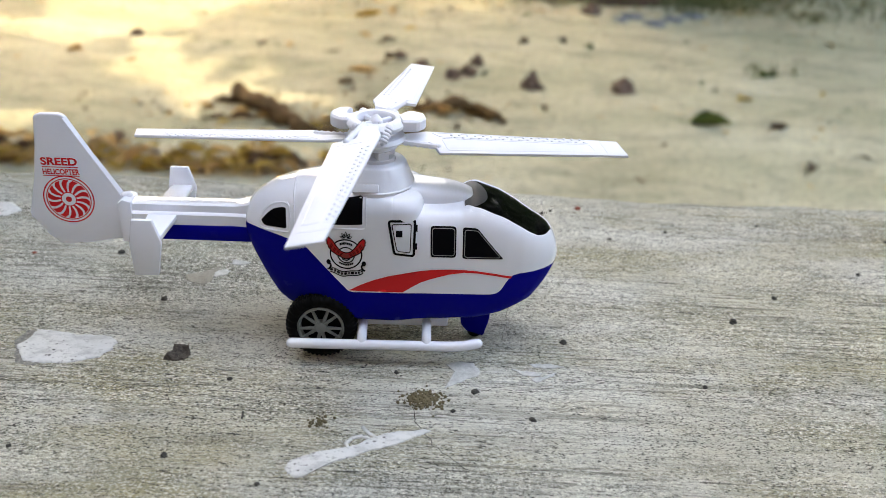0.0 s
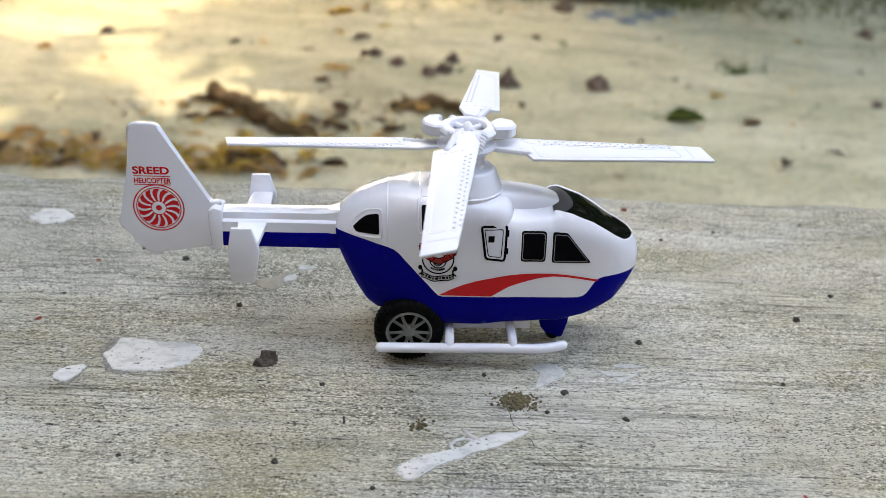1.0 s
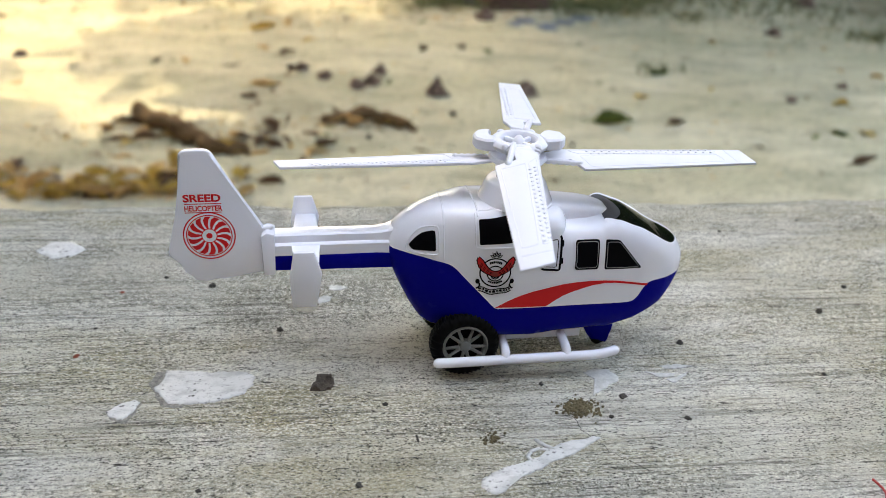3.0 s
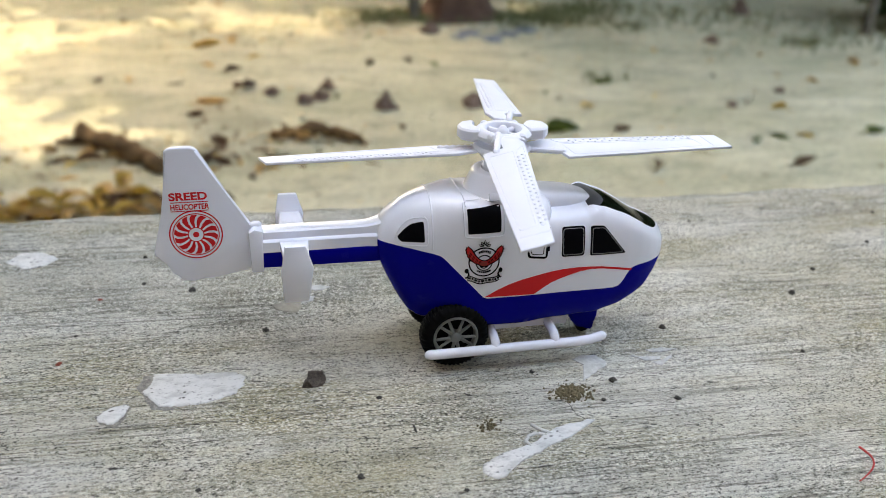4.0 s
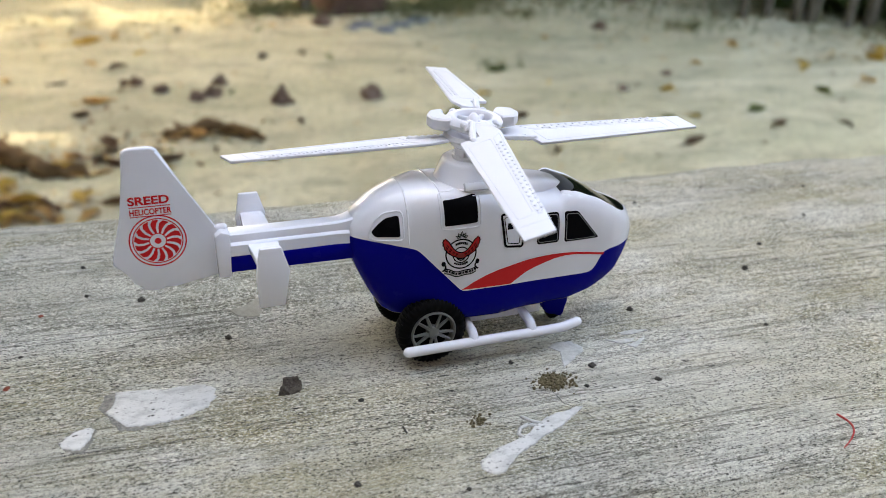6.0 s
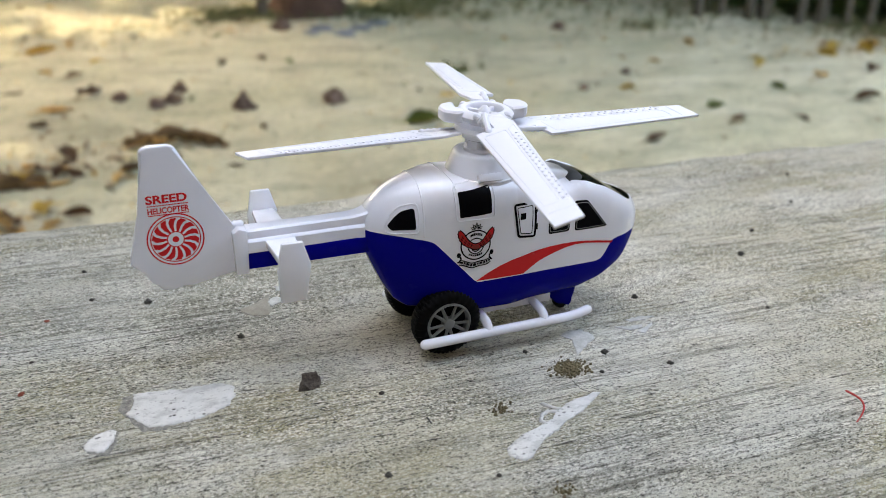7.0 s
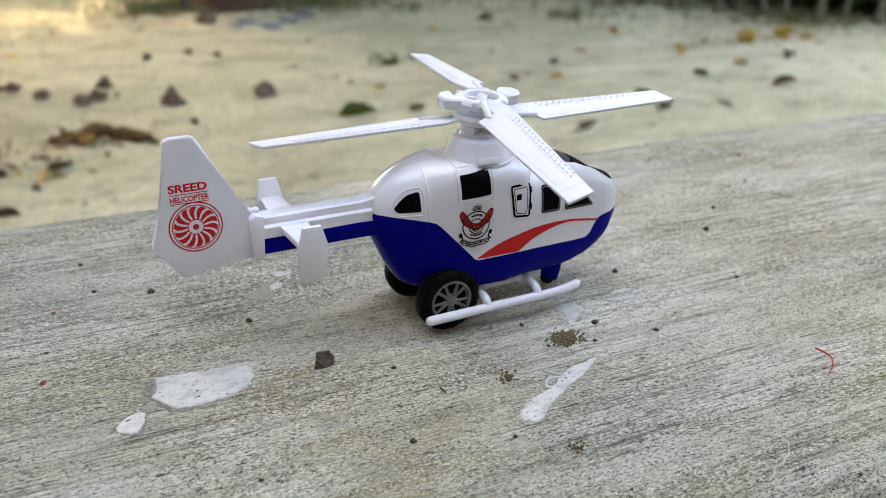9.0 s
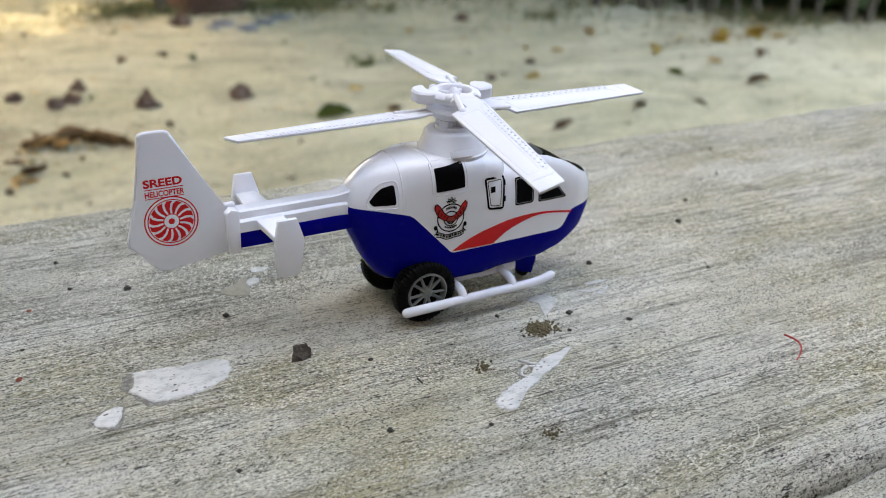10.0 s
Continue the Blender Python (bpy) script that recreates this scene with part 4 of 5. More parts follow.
def pillar():
    """A rough concrete post with chipped arrises, on the ledge's back edge."""
    bm = bmesh.new()
    xs, ys = (-0.50, -0.300), (0.06, 0.25)
    rows = []
    for z in np.r_[np.linspace(GROUND_Z - 0.05, -0.03, 12), np.linspace(-0.02, 0.4, 90), np.linspace(0.42, 1.9, 40)]:
        ring = []
        for (x0, y0), (x1, y1) in (((xs[0], ys[0]), (xs[1], ys[0])), ((xs[1], ys[0]), (xs[1], ys[1])), ((xs[1], ys[1]), (xs[0], ys[1])), ((xs[0], ys[1]), (xs[0], ys[0]))):
            for k in range(30):
                u = k / 30
                p = Vector((x0 + (x1 - x0) * u, y0 + (y1 - y0) * u, z))
                flare = 1 + 0.05 * math.exp(-abs(z) / 0.014)
                n = noise.noise(p * 14) * 0.006 + noise.noise(p * 45) * 0.0035 + noise.noise(p * 130) * 0.0016
                c = Vector(((xs[0] + xs[1]) / 2, (ys[0] + ys[1]) / 2, z))
                ring.append(c + (p - c) * flare + (p - c).normalized() * n)
        rows.append(ring)
    vs = grid(bm, rows, True)
    bm.faces.new(vs[-1])
    return tagged(part("concrete_post", bm, ROUGH_CONCRETE, None, sharp=0), "rough grey concrete post with chipped edges on the ledge", "post", kind="structure")


pillar()


def unseen_wall():
    """An unseen dark wall, added behind the ledge to close that side against light."""
    bm = bmesh.new()
    prism(bm, [(-5.0, -1.75), (5.0, -1.75), (5.0, -1.5), (-5.0, -1.5)], GROUND_Z - 0.1, 2.7, 0.01)
    return tagged(part("unseen_wall", bm, DARK_BLOCKER, None), "plain dark wall added out of view to block light", "wall", kind="structure")


unseen_wall()

# ---- yard ----
def gz(x, y):
    return YARD_Z + 0.03 * noise.noise((x * 0.8, y * 0.9, 1)) + 0.012 * noise.noise((x * 4, y * 4, 2))


def tree():
    """The yard tree: trunk and limbs, and a crown of leaves above the view that throws the dappled shade."""
    rng = random.Random(4)
    t = thing("tree", "tall tree with rough reddish-brown trunk at the yard's edge", "tree", at=(0.96, 3.86, gz(0.96, 3.86)))
    base = Vector((0.96, 3.86, gz(0.96, 3.86)))
    bm = bmesh.new()
    rows = []
    for k in range(40):
        z = 3.0 * (k / 39) ** 1.4
        r0 = 0.13 + 0.10 * math.exp(-z / 0.07) - 0.022 * z
        ring = []
        for a in np.linspace(0, 2 * math.pi, 41)[:-1]:
            root = 1 + 0.35 * math.exp(-z / 0.10) * max(0, math.sin(5 * a + 0.6)) + 0.10 * noise.noise((3 * math.cos(a), 3 * math.sin(a), z * 5)) + 0.05 * noise.noise((9 * math.cos(a), 9 * math.sin(a), z * 18))
            ring.append((r0 * root * math.cos(a) - 0.10 * z, r0 * root * math.sin(a) + 0.03 * z, z - 0.04))
        rows.append(ring)
    grid(bm, rows, True)
    part("trunk", bm, RED_BARK, t, sharp=0)
    crown_at = Vector((-1.25, -0.15, 3.55))
    top = Vector((-0.30, 0.09, 2.9))
    for k in range(7):
        a = 2 * math.pi * k / 7
        tip = crown_at + Vector((1.6 * math.cos(a), 1.6 * math.sin(a), rng.uniform(-0.2, 0.5)))
        bm = bmesh.new()
        tube(bm, [top - Vector((0, 0, 0.2)), top.lerp(tip, 0.35) + Vector((0, 0, 0.15)), top.lerp(tip, 0.7) + Vector((0, 0, 0.1)), tip], [0.06, 0.045, 0.03, 0.012], 10)
        part("limb", bm, BARK, t, sharp=0)
    verts, faces = [], []
    count = 0
    while count < 26500:
        p = Vector((rng.uniform(-3.2, 4.2), rng.uniform(-3.0, 3.0), 0))
        edge = ((p.x - 0.4) / 3.5) ** 2 + (p.y / 2.9) ** 2 + 0.35 * noise.noise((p.x * 0.9, p.y * 0.9, 3))
        # uneven outline, with gaps towards the sunny side
        gap = noise.noise((p.x * 1.3 + 5, p.y * 2.4, 8)) * 0.6 + noise.noise((p.x * 4.0, p.y * 5.0, 2)) * 0.35
        thin = max(0.0, min(1.0, (-p.x - 1.0) / 0.5)) * max(0.0, min(1.0, (p.y + 0.15) / 0.5, max(0.6, (2.2 - p.y) / 0.6)))
        light = max(0.0, min(1.0, (p.y - 0.2) / 0.6)) * 0.10
        # slits over the far end of the yard let streaks of sun through
        slit = 0.9 < p.x < 2.7 and 0.9 < p.y < 2.3 and noise.noise((p.x * 1.1, p.y * 4.5, 5)) > 0.12
        if edge > 1.0 or slit or (p.y > -0.35 and gap < -0.75 + light + 0.8 * thin):
            continue
        p.z = rng.uniform(-0.6, 0.6) * (1 - 0.5 * min(1, edge))
        d = Vector((rng.gauss(0, 1), rng.gauss(0, 1), rng.gauss(-0.2, 0.5))).normalized()
        s = d.cross(Vector((rng.gauss(0, 0.4), rng.gauss(0, 0.4), 1))).normalized()
        size = rng.uniform(0.16, 0.27)
        c = crown_at + p
        i = len(verts)
        verts += [c, c + d * size * 0.5 + s * size * 0.27, c + d * size, c + d * size * 0.5 - s * size * 0.27]
        faces.append((i, i + 1, i + 2, i + 3))
        count += 1
    me = bpy.data.meshes.new("crown")
    me.from_pydata([tuple(v) for v in verts], [], faces)
    me.materials.append(CROWN_LEAF)
    crown = new("crown", me)
    crown.parent = t
    tagged(crown, "dense crown of small green leaves", kind="stuff")
    return in_yard(t)



tree()


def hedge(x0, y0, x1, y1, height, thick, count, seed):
    """A dense leafy hedge that closes the yard; most stand unseen, added to block light."""
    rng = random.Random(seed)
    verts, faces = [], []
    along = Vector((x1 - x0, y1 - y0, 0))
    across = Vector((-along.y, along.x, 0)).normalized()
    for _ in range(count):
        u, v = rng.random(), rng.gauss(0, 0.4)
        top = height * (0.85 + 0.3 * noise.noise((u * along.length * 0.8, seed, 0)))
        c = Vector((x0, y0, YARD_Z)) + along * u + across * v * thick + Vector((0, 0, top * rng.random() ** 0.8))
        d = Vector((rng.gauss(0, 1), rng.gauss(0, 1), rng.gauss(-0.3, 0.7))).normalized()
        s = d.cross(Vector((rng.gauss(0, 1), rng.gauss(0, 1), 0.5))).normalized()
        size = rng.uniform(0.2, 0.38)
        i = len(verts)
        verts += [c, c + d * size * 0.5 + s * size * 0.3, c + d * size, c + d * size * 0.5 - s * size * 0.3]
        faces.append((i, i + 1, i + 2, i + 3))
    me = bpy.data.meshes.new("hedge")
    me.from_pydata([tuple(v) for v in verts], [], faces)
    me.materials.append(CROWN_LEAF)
    return tagged(in_yard(new("hedge", me)), "dense dark green hedge that keeps light off the yard", "hedge", kind="stuff")


# first five are unseen light blockers; the last shows behind the stakes
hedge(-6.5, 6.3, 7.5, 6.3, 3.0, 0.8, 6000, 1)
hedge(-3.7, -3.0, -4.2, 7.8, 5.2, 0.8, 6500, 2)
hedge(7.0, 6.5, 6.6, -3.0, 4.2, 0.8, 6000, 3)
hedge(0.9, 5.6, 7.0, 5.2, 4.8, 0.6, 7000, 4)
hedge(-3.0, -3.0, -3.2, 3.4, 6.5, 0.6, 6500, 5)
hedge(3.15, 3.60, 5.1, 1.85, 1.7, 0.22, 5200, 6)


def fence_post(x, y, r, height, lean):
    bm = bmesh.new()
    tube(bm, [(0, 0, -0.05), (lean * 0.3, 0, height * 0.4), (lean, 0.01, height)], [r, r * 0.95, r * 0.8], 12)
    for v in bm.verts:
        v.co += Vector((1, 1, 0)) * noise.noise(v.co * 25 + Vector((x, y, 0))) * r * 0.25
    return bm


p = thing("wooden_post", "thin grey weathered wooden post beside the tree trunk", "post", at=(0.71, 3.80, gz(0.71, 3.80)))
part("shaft", fence_post(0.71, 3.80, 0.032, 1.2, 0.03), STAKE_WOOD, p, sharp=0)
in_yard(p)
fence = thing("stake_fence", "row of dark weathered wooden stakes at the yard's edge", "fence", at=(3.45, 2.68, YARD_Z))
rng = random.Random(12)
for k in range(17):
    u = k / 16
    bm = fence_post(k, 2, rng.uniform(0.018, 0.034), rng.uniform(0.7, 1.1), rng.uniform(-0.05, 0.05))
    bm.transform(Matrix.Translation((-0.65 + 1.5 * u + rng.uniform(-0.03, 0.03), 0.62 - 1.25 * u + rng.uniform(-0.05, 0.05), 0)))
    part("stake", bm, STAKE_WOOD, fence, sharp=0)
for z in (0.35, 0.8):
    bm = bmesh.new()
    tube(bm, [(-0.7, 0.68, z), (0.2, -0.06, z + 0.02), (0.9, -0.66, z)], 0.016, 10)
    part("rail", bm, STAKE_WOOD, fence, sharp=0)
in_yard(fence)


def leaf_mesh(length, width, curl, seed):
    """A dry leaf: pointed oval blade folded along its rib, with curled rim and a stalk."""
    rng = random.Random(seed)
    bm = bmesh.new()
    rows, lift = [], rng.uniform(0.6, 1.4) * curl
    for i in range(11):
        u = i / 10
        w = width / 2 * (math.sin(math.pi * u ** 0.8) ** 0.8 + 0.02)
        row = []
        for j in range(7):
            v = j / 3 - 1
            z = abs(v) ** 1.5 * w * lift + math.sin(u * 3.0 + seed) * length * 0.10 * curl + rng.uniform(-1, 1) * 0.03 * length * abs(v)
            row.append(((u - 0.5) * length, v * w * (1 - 0.25 * lift * abs(v)), z))
        rows.append(row)
    grid(bm, rows)
    low = min(v.co.z for v in bm.verts)
    for v in bm.verts:
        v.co.z -= low
    upper = bmesh.ops.solidify(bm, geom=bm.faces[:], thickness=0.0012)
    tube(bm, [(-0.52 * length, 0, 0.004), (-0.66 * length, 0.01 * length, 0.002), (-0.78 * length, 0.05 * length, 0.004)], 0.0014, 6)
    return bm


LEAF_LABEL = {"dead": "curled tan dead leaf on the bare soil", "brown": "shrivelled dark brown leaf on the bare soil", "yellow": "yellow fallen leaf on the bare soil", "green": "fresh green fallen leaf on the bare soil"}
LEAF_MAT = {"dead": DEAD_LEAF, "brown": BROWN_LEAF, "yellow": YELLOW_LEAF, "green": GREEN_LEAF}


def fallen_leaf(kind, x, y, length, turn, curl=0.8, lift=0.0):
    seed = int(abs(x * 1000 + y * 7777)) % 9973
    bm = leaf_mesh(length, length * (0.42 + 0.2 * ((seed % 7) / 7)), curl, seed)
    ob = part("fallen_leaf", bm, LEAF_MAT[kind], None, sharp=0)
    ob.matrix_world = pose(x, y, gz(x, y) + 0.001 + lift, 0, 0, turn)
    return tagged(in_yard(ob), LEAF_LABEL[kind], "leaf", "leaf litter")


for row in (("brown", -0.53, 2.04, 0.11, 30), ("brown", -0.10, 2.50, 0.09, 60), ("dead", -0.19, 2.36, 0.10, 5), ("brown", -0.24, 2.25, 0.06, 150), ("brown", -0.13, 2.76, 0.06, 20),
            ("yellow", -0.23, 3.20, 0.12, 10), ("dead", -0.14, 3.28, 0.09, 100), ("brown", -0.56, 2.68, 0.07, 80), ("brown", -0.02, 1.83, 0.075, 30), ("brown", -0.48, 1.90, 0.07, 10), ("brown", -0.19, 1.86, 0.06, 70),
            ("green", 0.78, 1.93, 0.11, -20), ("brown", 0.97, 1.92, 0.075, 35), ("brown", 0.93, 1.60, 0.06, 50), ("green", 1.16, 2.53, 0.08, 15), ("brown", -0.17, 1.99, 0.08, 120),
            ("yellow", 0.75, 3.92, 0.16, 10), ("dead", 2.35, 2.00, 0.10, 15), ("yellow", 2.31, 2.27, 0.09, 40), ("brown", 2.25, 1.70, 0.10, -10), ("brown", 1.66, 1.63, 0.09, 30),
            ("brown", 1.32, 1.56, 0.085, 15), ("green", 1.30, 1.76, 0.05, 60)):
    fallen_leaf(*row)
for row in (("yellow", 2.84, 2.42, 0.10, 20), ("yellow", 2.95, 2.36, 0.11, 70), ("dead", 3.06, 2.44, 0.10, 140), ("yellow", 2.74, 2.36, 0.09, 100), ("dead", 3.02, 2.28, 0.10, 10), ("yellow", 2.66, 2.50, 0.08, 40), ("dead", 2.90, 2.52, 0.09, 80),
            ("green", 1.70, 1.78, 0.08, 10), ("dead", 2.34, 2.75, 0.09, 80), ("brown", 2.62, 2.02, 0.09, 35), ("green", 2.10, 1.95, 0.07, 95), ("dead", 1.95, 2.45, 0.06, 5)):
    fallen_leaf(*row)
# heap of dry leaves against the foot of the ledge
rng = random.Random(21)
for k in range(150):
    u = rng.random() ** 0.9
    x, y = -1.16 + 0.95 * u + rng.gauss(0, 0.05), 1.48 + 0.12 * abs(rng.gauss(0, 1)) * (1 - 0.4 * u)
    fallen_leaf(rng.choice(("dead", "dead", "dead", "yellow", "yellow", "yellow", "brown")), x, y, rng.uniform(0.035, 0.075), rng.uniform(0, 360), rng.uniform(0.3, 0.8), rng.uniform(0, 0.02))
for k in range(70):
    x, y = rng.uniform(-1.8, 4.2), rng.uniform(1.5, 4.6)
    fallen_leaf(rng.choice(("dead", "brown", "brown", "green", "yellow")), x, y, rng.uniform(0.025, 0.06), rng.uniform(0, 360), rng.uniform(0.4, 1.0))

for k in range(34):
    x = rng.uniform(-0.62, 0.0)
    fallen_leaf(rng.choice(("dead", "dead", "yellow", "brown")), x, 1.88 - 0.35 * (x + 0.3) + rng.gauss(0, 0.06), rng.uniform(0.03, 0.065), rng.uniform(0, 360), rng.uniform(0.4, 0.9))


def lump(name, size, mat, label, category, x, y, z, group="", seed=0, flat=0.7, peak=0.0):
    """An uneven lump of soil or stone."""
    bm = bmesh.new()
    bmesh.ops.create_icosphere(bm, subdivisions=3, radius=1)
    for v in bm.verts:
        q = v.co * 1.3 + Vector((seed * 3.7, seed, 0))
        v.co *= 1 + 0.6 * noise.noise(q) + 0.35 * noise.noise(q * 2.7) + 0.12 * noise.noise(q * 7)
        v.co.z = v.co.z * flat * (1 + peak * max(0, 1 - Vector((v.co.x, v.co.y)).length))
        if v.co.z < -0.3 * flat:
            v.co.z = -0.3 * flat
    bm.transform(Matrix.Scale(size, 4) @ Matrix.Translation((0, 0, 0.28 * flat)))
    ob = part(name, bm, mat, None, sharp=45)
    ob.matrix_world = pose(x, y, z, 0, 0, seed * 77)
    return tagged(ob, label, category, group)


for k, (x, y, r, pk) in enumerate(((0.33, 2.27, 0.030, 0.7), (0.61, 2.26, 0.036, 0.3), (0.09, 2.36, 0.024, 0.2), (0.14, 2.39, 0.026, 0.2), (0.175, 2.50, 0.024, 0.4), (-0.01, 2.44, 0.022, 0.1), (0.71, 3.44, 0.040, 0.5),
                                    (-1.03, 2.80, 0.022, 0.4), (-0.08, 2.55, 0.022, 0.3), (1.75, 2.35, 0.02, 0.2), (1.45, 2.15, 0.018, 0.3), (2.40, 3.75, 0.05, 0.8), (1.95, 3.2, 0.03, 0.3))):
    in_yard(lump("soil_clod", r, CLOD, "dark reddish-brown clod of soil on the ground", "clod", x, y, gz(x, y) - 0.002, "clods", k + 1, 0.75, pk))
for k, (x, y, r) in enumerate(((0.95, 3.26, 0.05), (0.82, 3.32, 0.035), (0.88, 3.38, 0.045), (1.05, 3.36, 0.04), (1.15, 3.45, 0.05))):
    in_yard(lump("stone", r, GREY_STONE, "flat bluish-grey stone lying in the soil", "stone", x, y, gz(x, y) - 0.004, "stones by the tree", k + 31, 0.35))


def dead_branch(points, radii, name, label, mat):
    pts = [Vector((x, y, gz(x, y) + z)) for x, y, z in points]
    bm = bmesh.new()
    fine, rad = [], []
    for (a, b), (ra, rb) in zip(zip(pts, pts[1:]), zip(radii, radii[1:])):
        for j in range(8):
            fine.append(a.lerp(b, j / 8) + Vector((noise.noise(a * 9 + Vector((j, 0, 0))), 0, noise.noise(a * 9 + Vector((0, j, 0))))) * ra * 0.25)
            rad.append(ra + (rb - ra) * j / 8)
    tube(bm, fine, rad, 14)
    for v in bm.verts:
        v.co += Vector((0.5, 1, 1)) * (noise.noise(v.co * 28) * 0.015 + noise.noise(v.co * 70) * 0.009)
    return tagged(in_yard(part(name, bm, mat, None, sharp=0)), label, "branch")


dead_branch([(-0.53, 2.08, 0.026), (-0.41, 1.93, 0.020), (-0.30, 1.79, 0.015), (-0.20, 1.77, 0.008)], [0.016, 0.022, 0.017, 0.007], "dead_branch", "thick rotten brown piece of branch on the soil", DEAD_WOOD)
dead_branch([(-0.02, 2.02, 0.012), (0.08, 2.03, 0.02), (0.15, 2.00, 0.022), (0.22, 1.88, 0.008)], [0.012, 0.016, 0.013, 0.006], "dead_branch", "bent dry twig with clinging leaf litter on the soil", DEAD_WOOD)
for x, y in ((0.02, 2.01), (0.06, 1.99), (0.12, 2.02), (0.17, 1.98)):
    fallen_leaf("dead", x, y, 0.07, x * 900, 1.0)


def tufts():
    """Sparse low grass and weeds towards the yard's edge."""
    rng = random.Random(8)
    verts, faces = [], []
    for cx, cy, r, n in ((1.3, 3.75, 0.25, 700), (1.6, 3.95, 0.3, 500), (2.2, 3.7, 0.35, 200), (2.35, 3.1, 0.12, 70), (0.62, 3.85, 0.22, 500), (2.9, 3.3, 0.4, 220), (1.7, 3.5, 0.12, 60), (1.16, 2.55, 0.06, 30), (3.5, 2.75, 0.35, 700)):
        for _ in range(n):
            x, y = rng.gauss(cx, r * 0.6), rng.gauss(cy, r * 0.5)
            z, h, a = gz(x, y), rng.uniform(0.012, 0.045), rng.uniform(0, 6.28)
            dx, dy, w = math.cos(a), math.sin(a), rng.uniform(0.002, 0.005)
            i = len(verts)
            verts += [(x - dy * w, y + dx * w, z - 0.004), (x + dy * w, y - dx * w, z - 0.004), (x + dx * h * 0.4 + dy * w * 0.7, y + dy * h * 0.4 - dx * w * 0.7, z + h * 0.7), (x + dx * h * 0.9, y + dy * h * 0.9, z + h)]
            faces += [(i, i + 1, i + 2), (i, i + 2, i + 3)]
    me = bpy.data.meshes.new("grass_tufts")
    me.from_pydata(verts, [], faces)
    me.materials.append(GRASS)
    return tagged(in_yard(new("grass_tufts", me)), "sparse dull green weeds at the yard's edge", "grass", kind="stuff")


tufts()


def litter():
    """Small dry flakes strewn over the soil, thick round the tree's foot and the yard's edge."""
    rng = random.Random(31)
    verts, faces, kinds = [], [], []
    for cx, cy, rx, ry, n in ((0.9, 3.75, 0.7, 0.22, 900), (2.4, 3.4, 0.7, 0.25, 500), (3.6, 2.7, 0.45, 0.18, 1100), (-0.3, 3.6, 0.6, 0.3, 400), (-0.35, 1.95, 0.30, 0.12, 260), (0.05, 2.0, 0.14, 0.04, 90), (-0.8, 1.56, 0.28, 0.05, 400),
                              (2.9, 2.4, 0.22, 0.07, 160), (1.0, 2.4, 1.6, 0.7, 260)):
        for _ in range(n):
            x, y = rng.gauss(cx, rx), max(1.5, rng.gauss(cy, ry))
            d = Vector((rng.gauss(0, 1), rng.gauss(0, 1), rng.gauss(0, 0.3))).normalized()
            w = d.cross(Vector((rng.gauss(0, 0.4), rng.gauss(0, 0.4), 1))).normalized()
            size = rng.uniform(0.008, 0.030)
            c = Vector((x, y, gz(x, y) + 0.004 + 0.3 * size * abs(d.z)))
            i = len(verts)
            verts += [c - d * size * 0.5, c + w * size * 0.24 + Vector((0, 0, size * 0.12)), c + d * size * 0.5, c - w * size * 0.24 + Vector((0, 0, size * 0.12))]
            faces.append((i, i + 1, i + 2, i + 3))
            kinds.append(rng.choice((0, 0, 1, 1, 1, 2)))
    me = bpy.data.meshes.new("leaf_litter")
    me.from_pydata([tuple(v) for v in verts], [], faces)
    for m in (DEAD_LEAF, BROWN_LEAF, GRASS):
        me.materials.append(m)
    me.polygons.foreach_set("material_index", kinds)
    return tagged(in_yard(new("leaf_litter", me)), "strewn small flakes of dry brown leaf litter", "litter", kind="stuff")


litter()


# ---- marks and grit on the ledge ----
def lz(x, y):
    """Height of the ledge's top."""
    c, s = math.cos(radians(-LEDGE_TURN)), math.sin(radians(-LEDGE_TURN))
    u, v = x * c - y * s, x * s + y * c
    return noise.noise((u * 6, v * 7, 3)) * 0.0006 - 0.0006


def film(name, outline, label, category, mat, thick=0.0005, seed=1):
    """A thin dried film with a ragged rim and pits, lying on the ledge; outline in mm."""
    pts = dense(outline, 0.45)
    n, c = len(pts), Vector((sum(p[0] for p in pts) / len(pts), sum(p[1] for p in pts) / len(pts)))
    rows = []
    for f, h in ((1.0, -0.0001), (0.985, thick * 0.6), (0.94, thick), (0.75, thick), (0.5, thick), (0.25, thick)):
        row = []
        for i, q in enumerate(pts):
            d = Vector(q) - c
            w = noise.noise((q[0] * 0.22 + seed, q[1] * 0.22, 4)) * 0.7 + noise.noise((q[0] * 0.6 + seed, q[1] * 0.6, 0)) * 0.6 + noise.noise((q[0] * 1.9, q[1] * 1.9, seed)) * 0.4
            x, y = (c + d * f + d.normalized() * w * f) * MM
            row.append((x, y, lz(x, y) + h))
        rows.append(row)
    bm = bmesh.new()
    vs = grid(bm, rows, True)
    bm.faces.new(vs[-1])
    ob = tagged(part(name, bm, mat, None, sharp=0), label, category)
    return ob


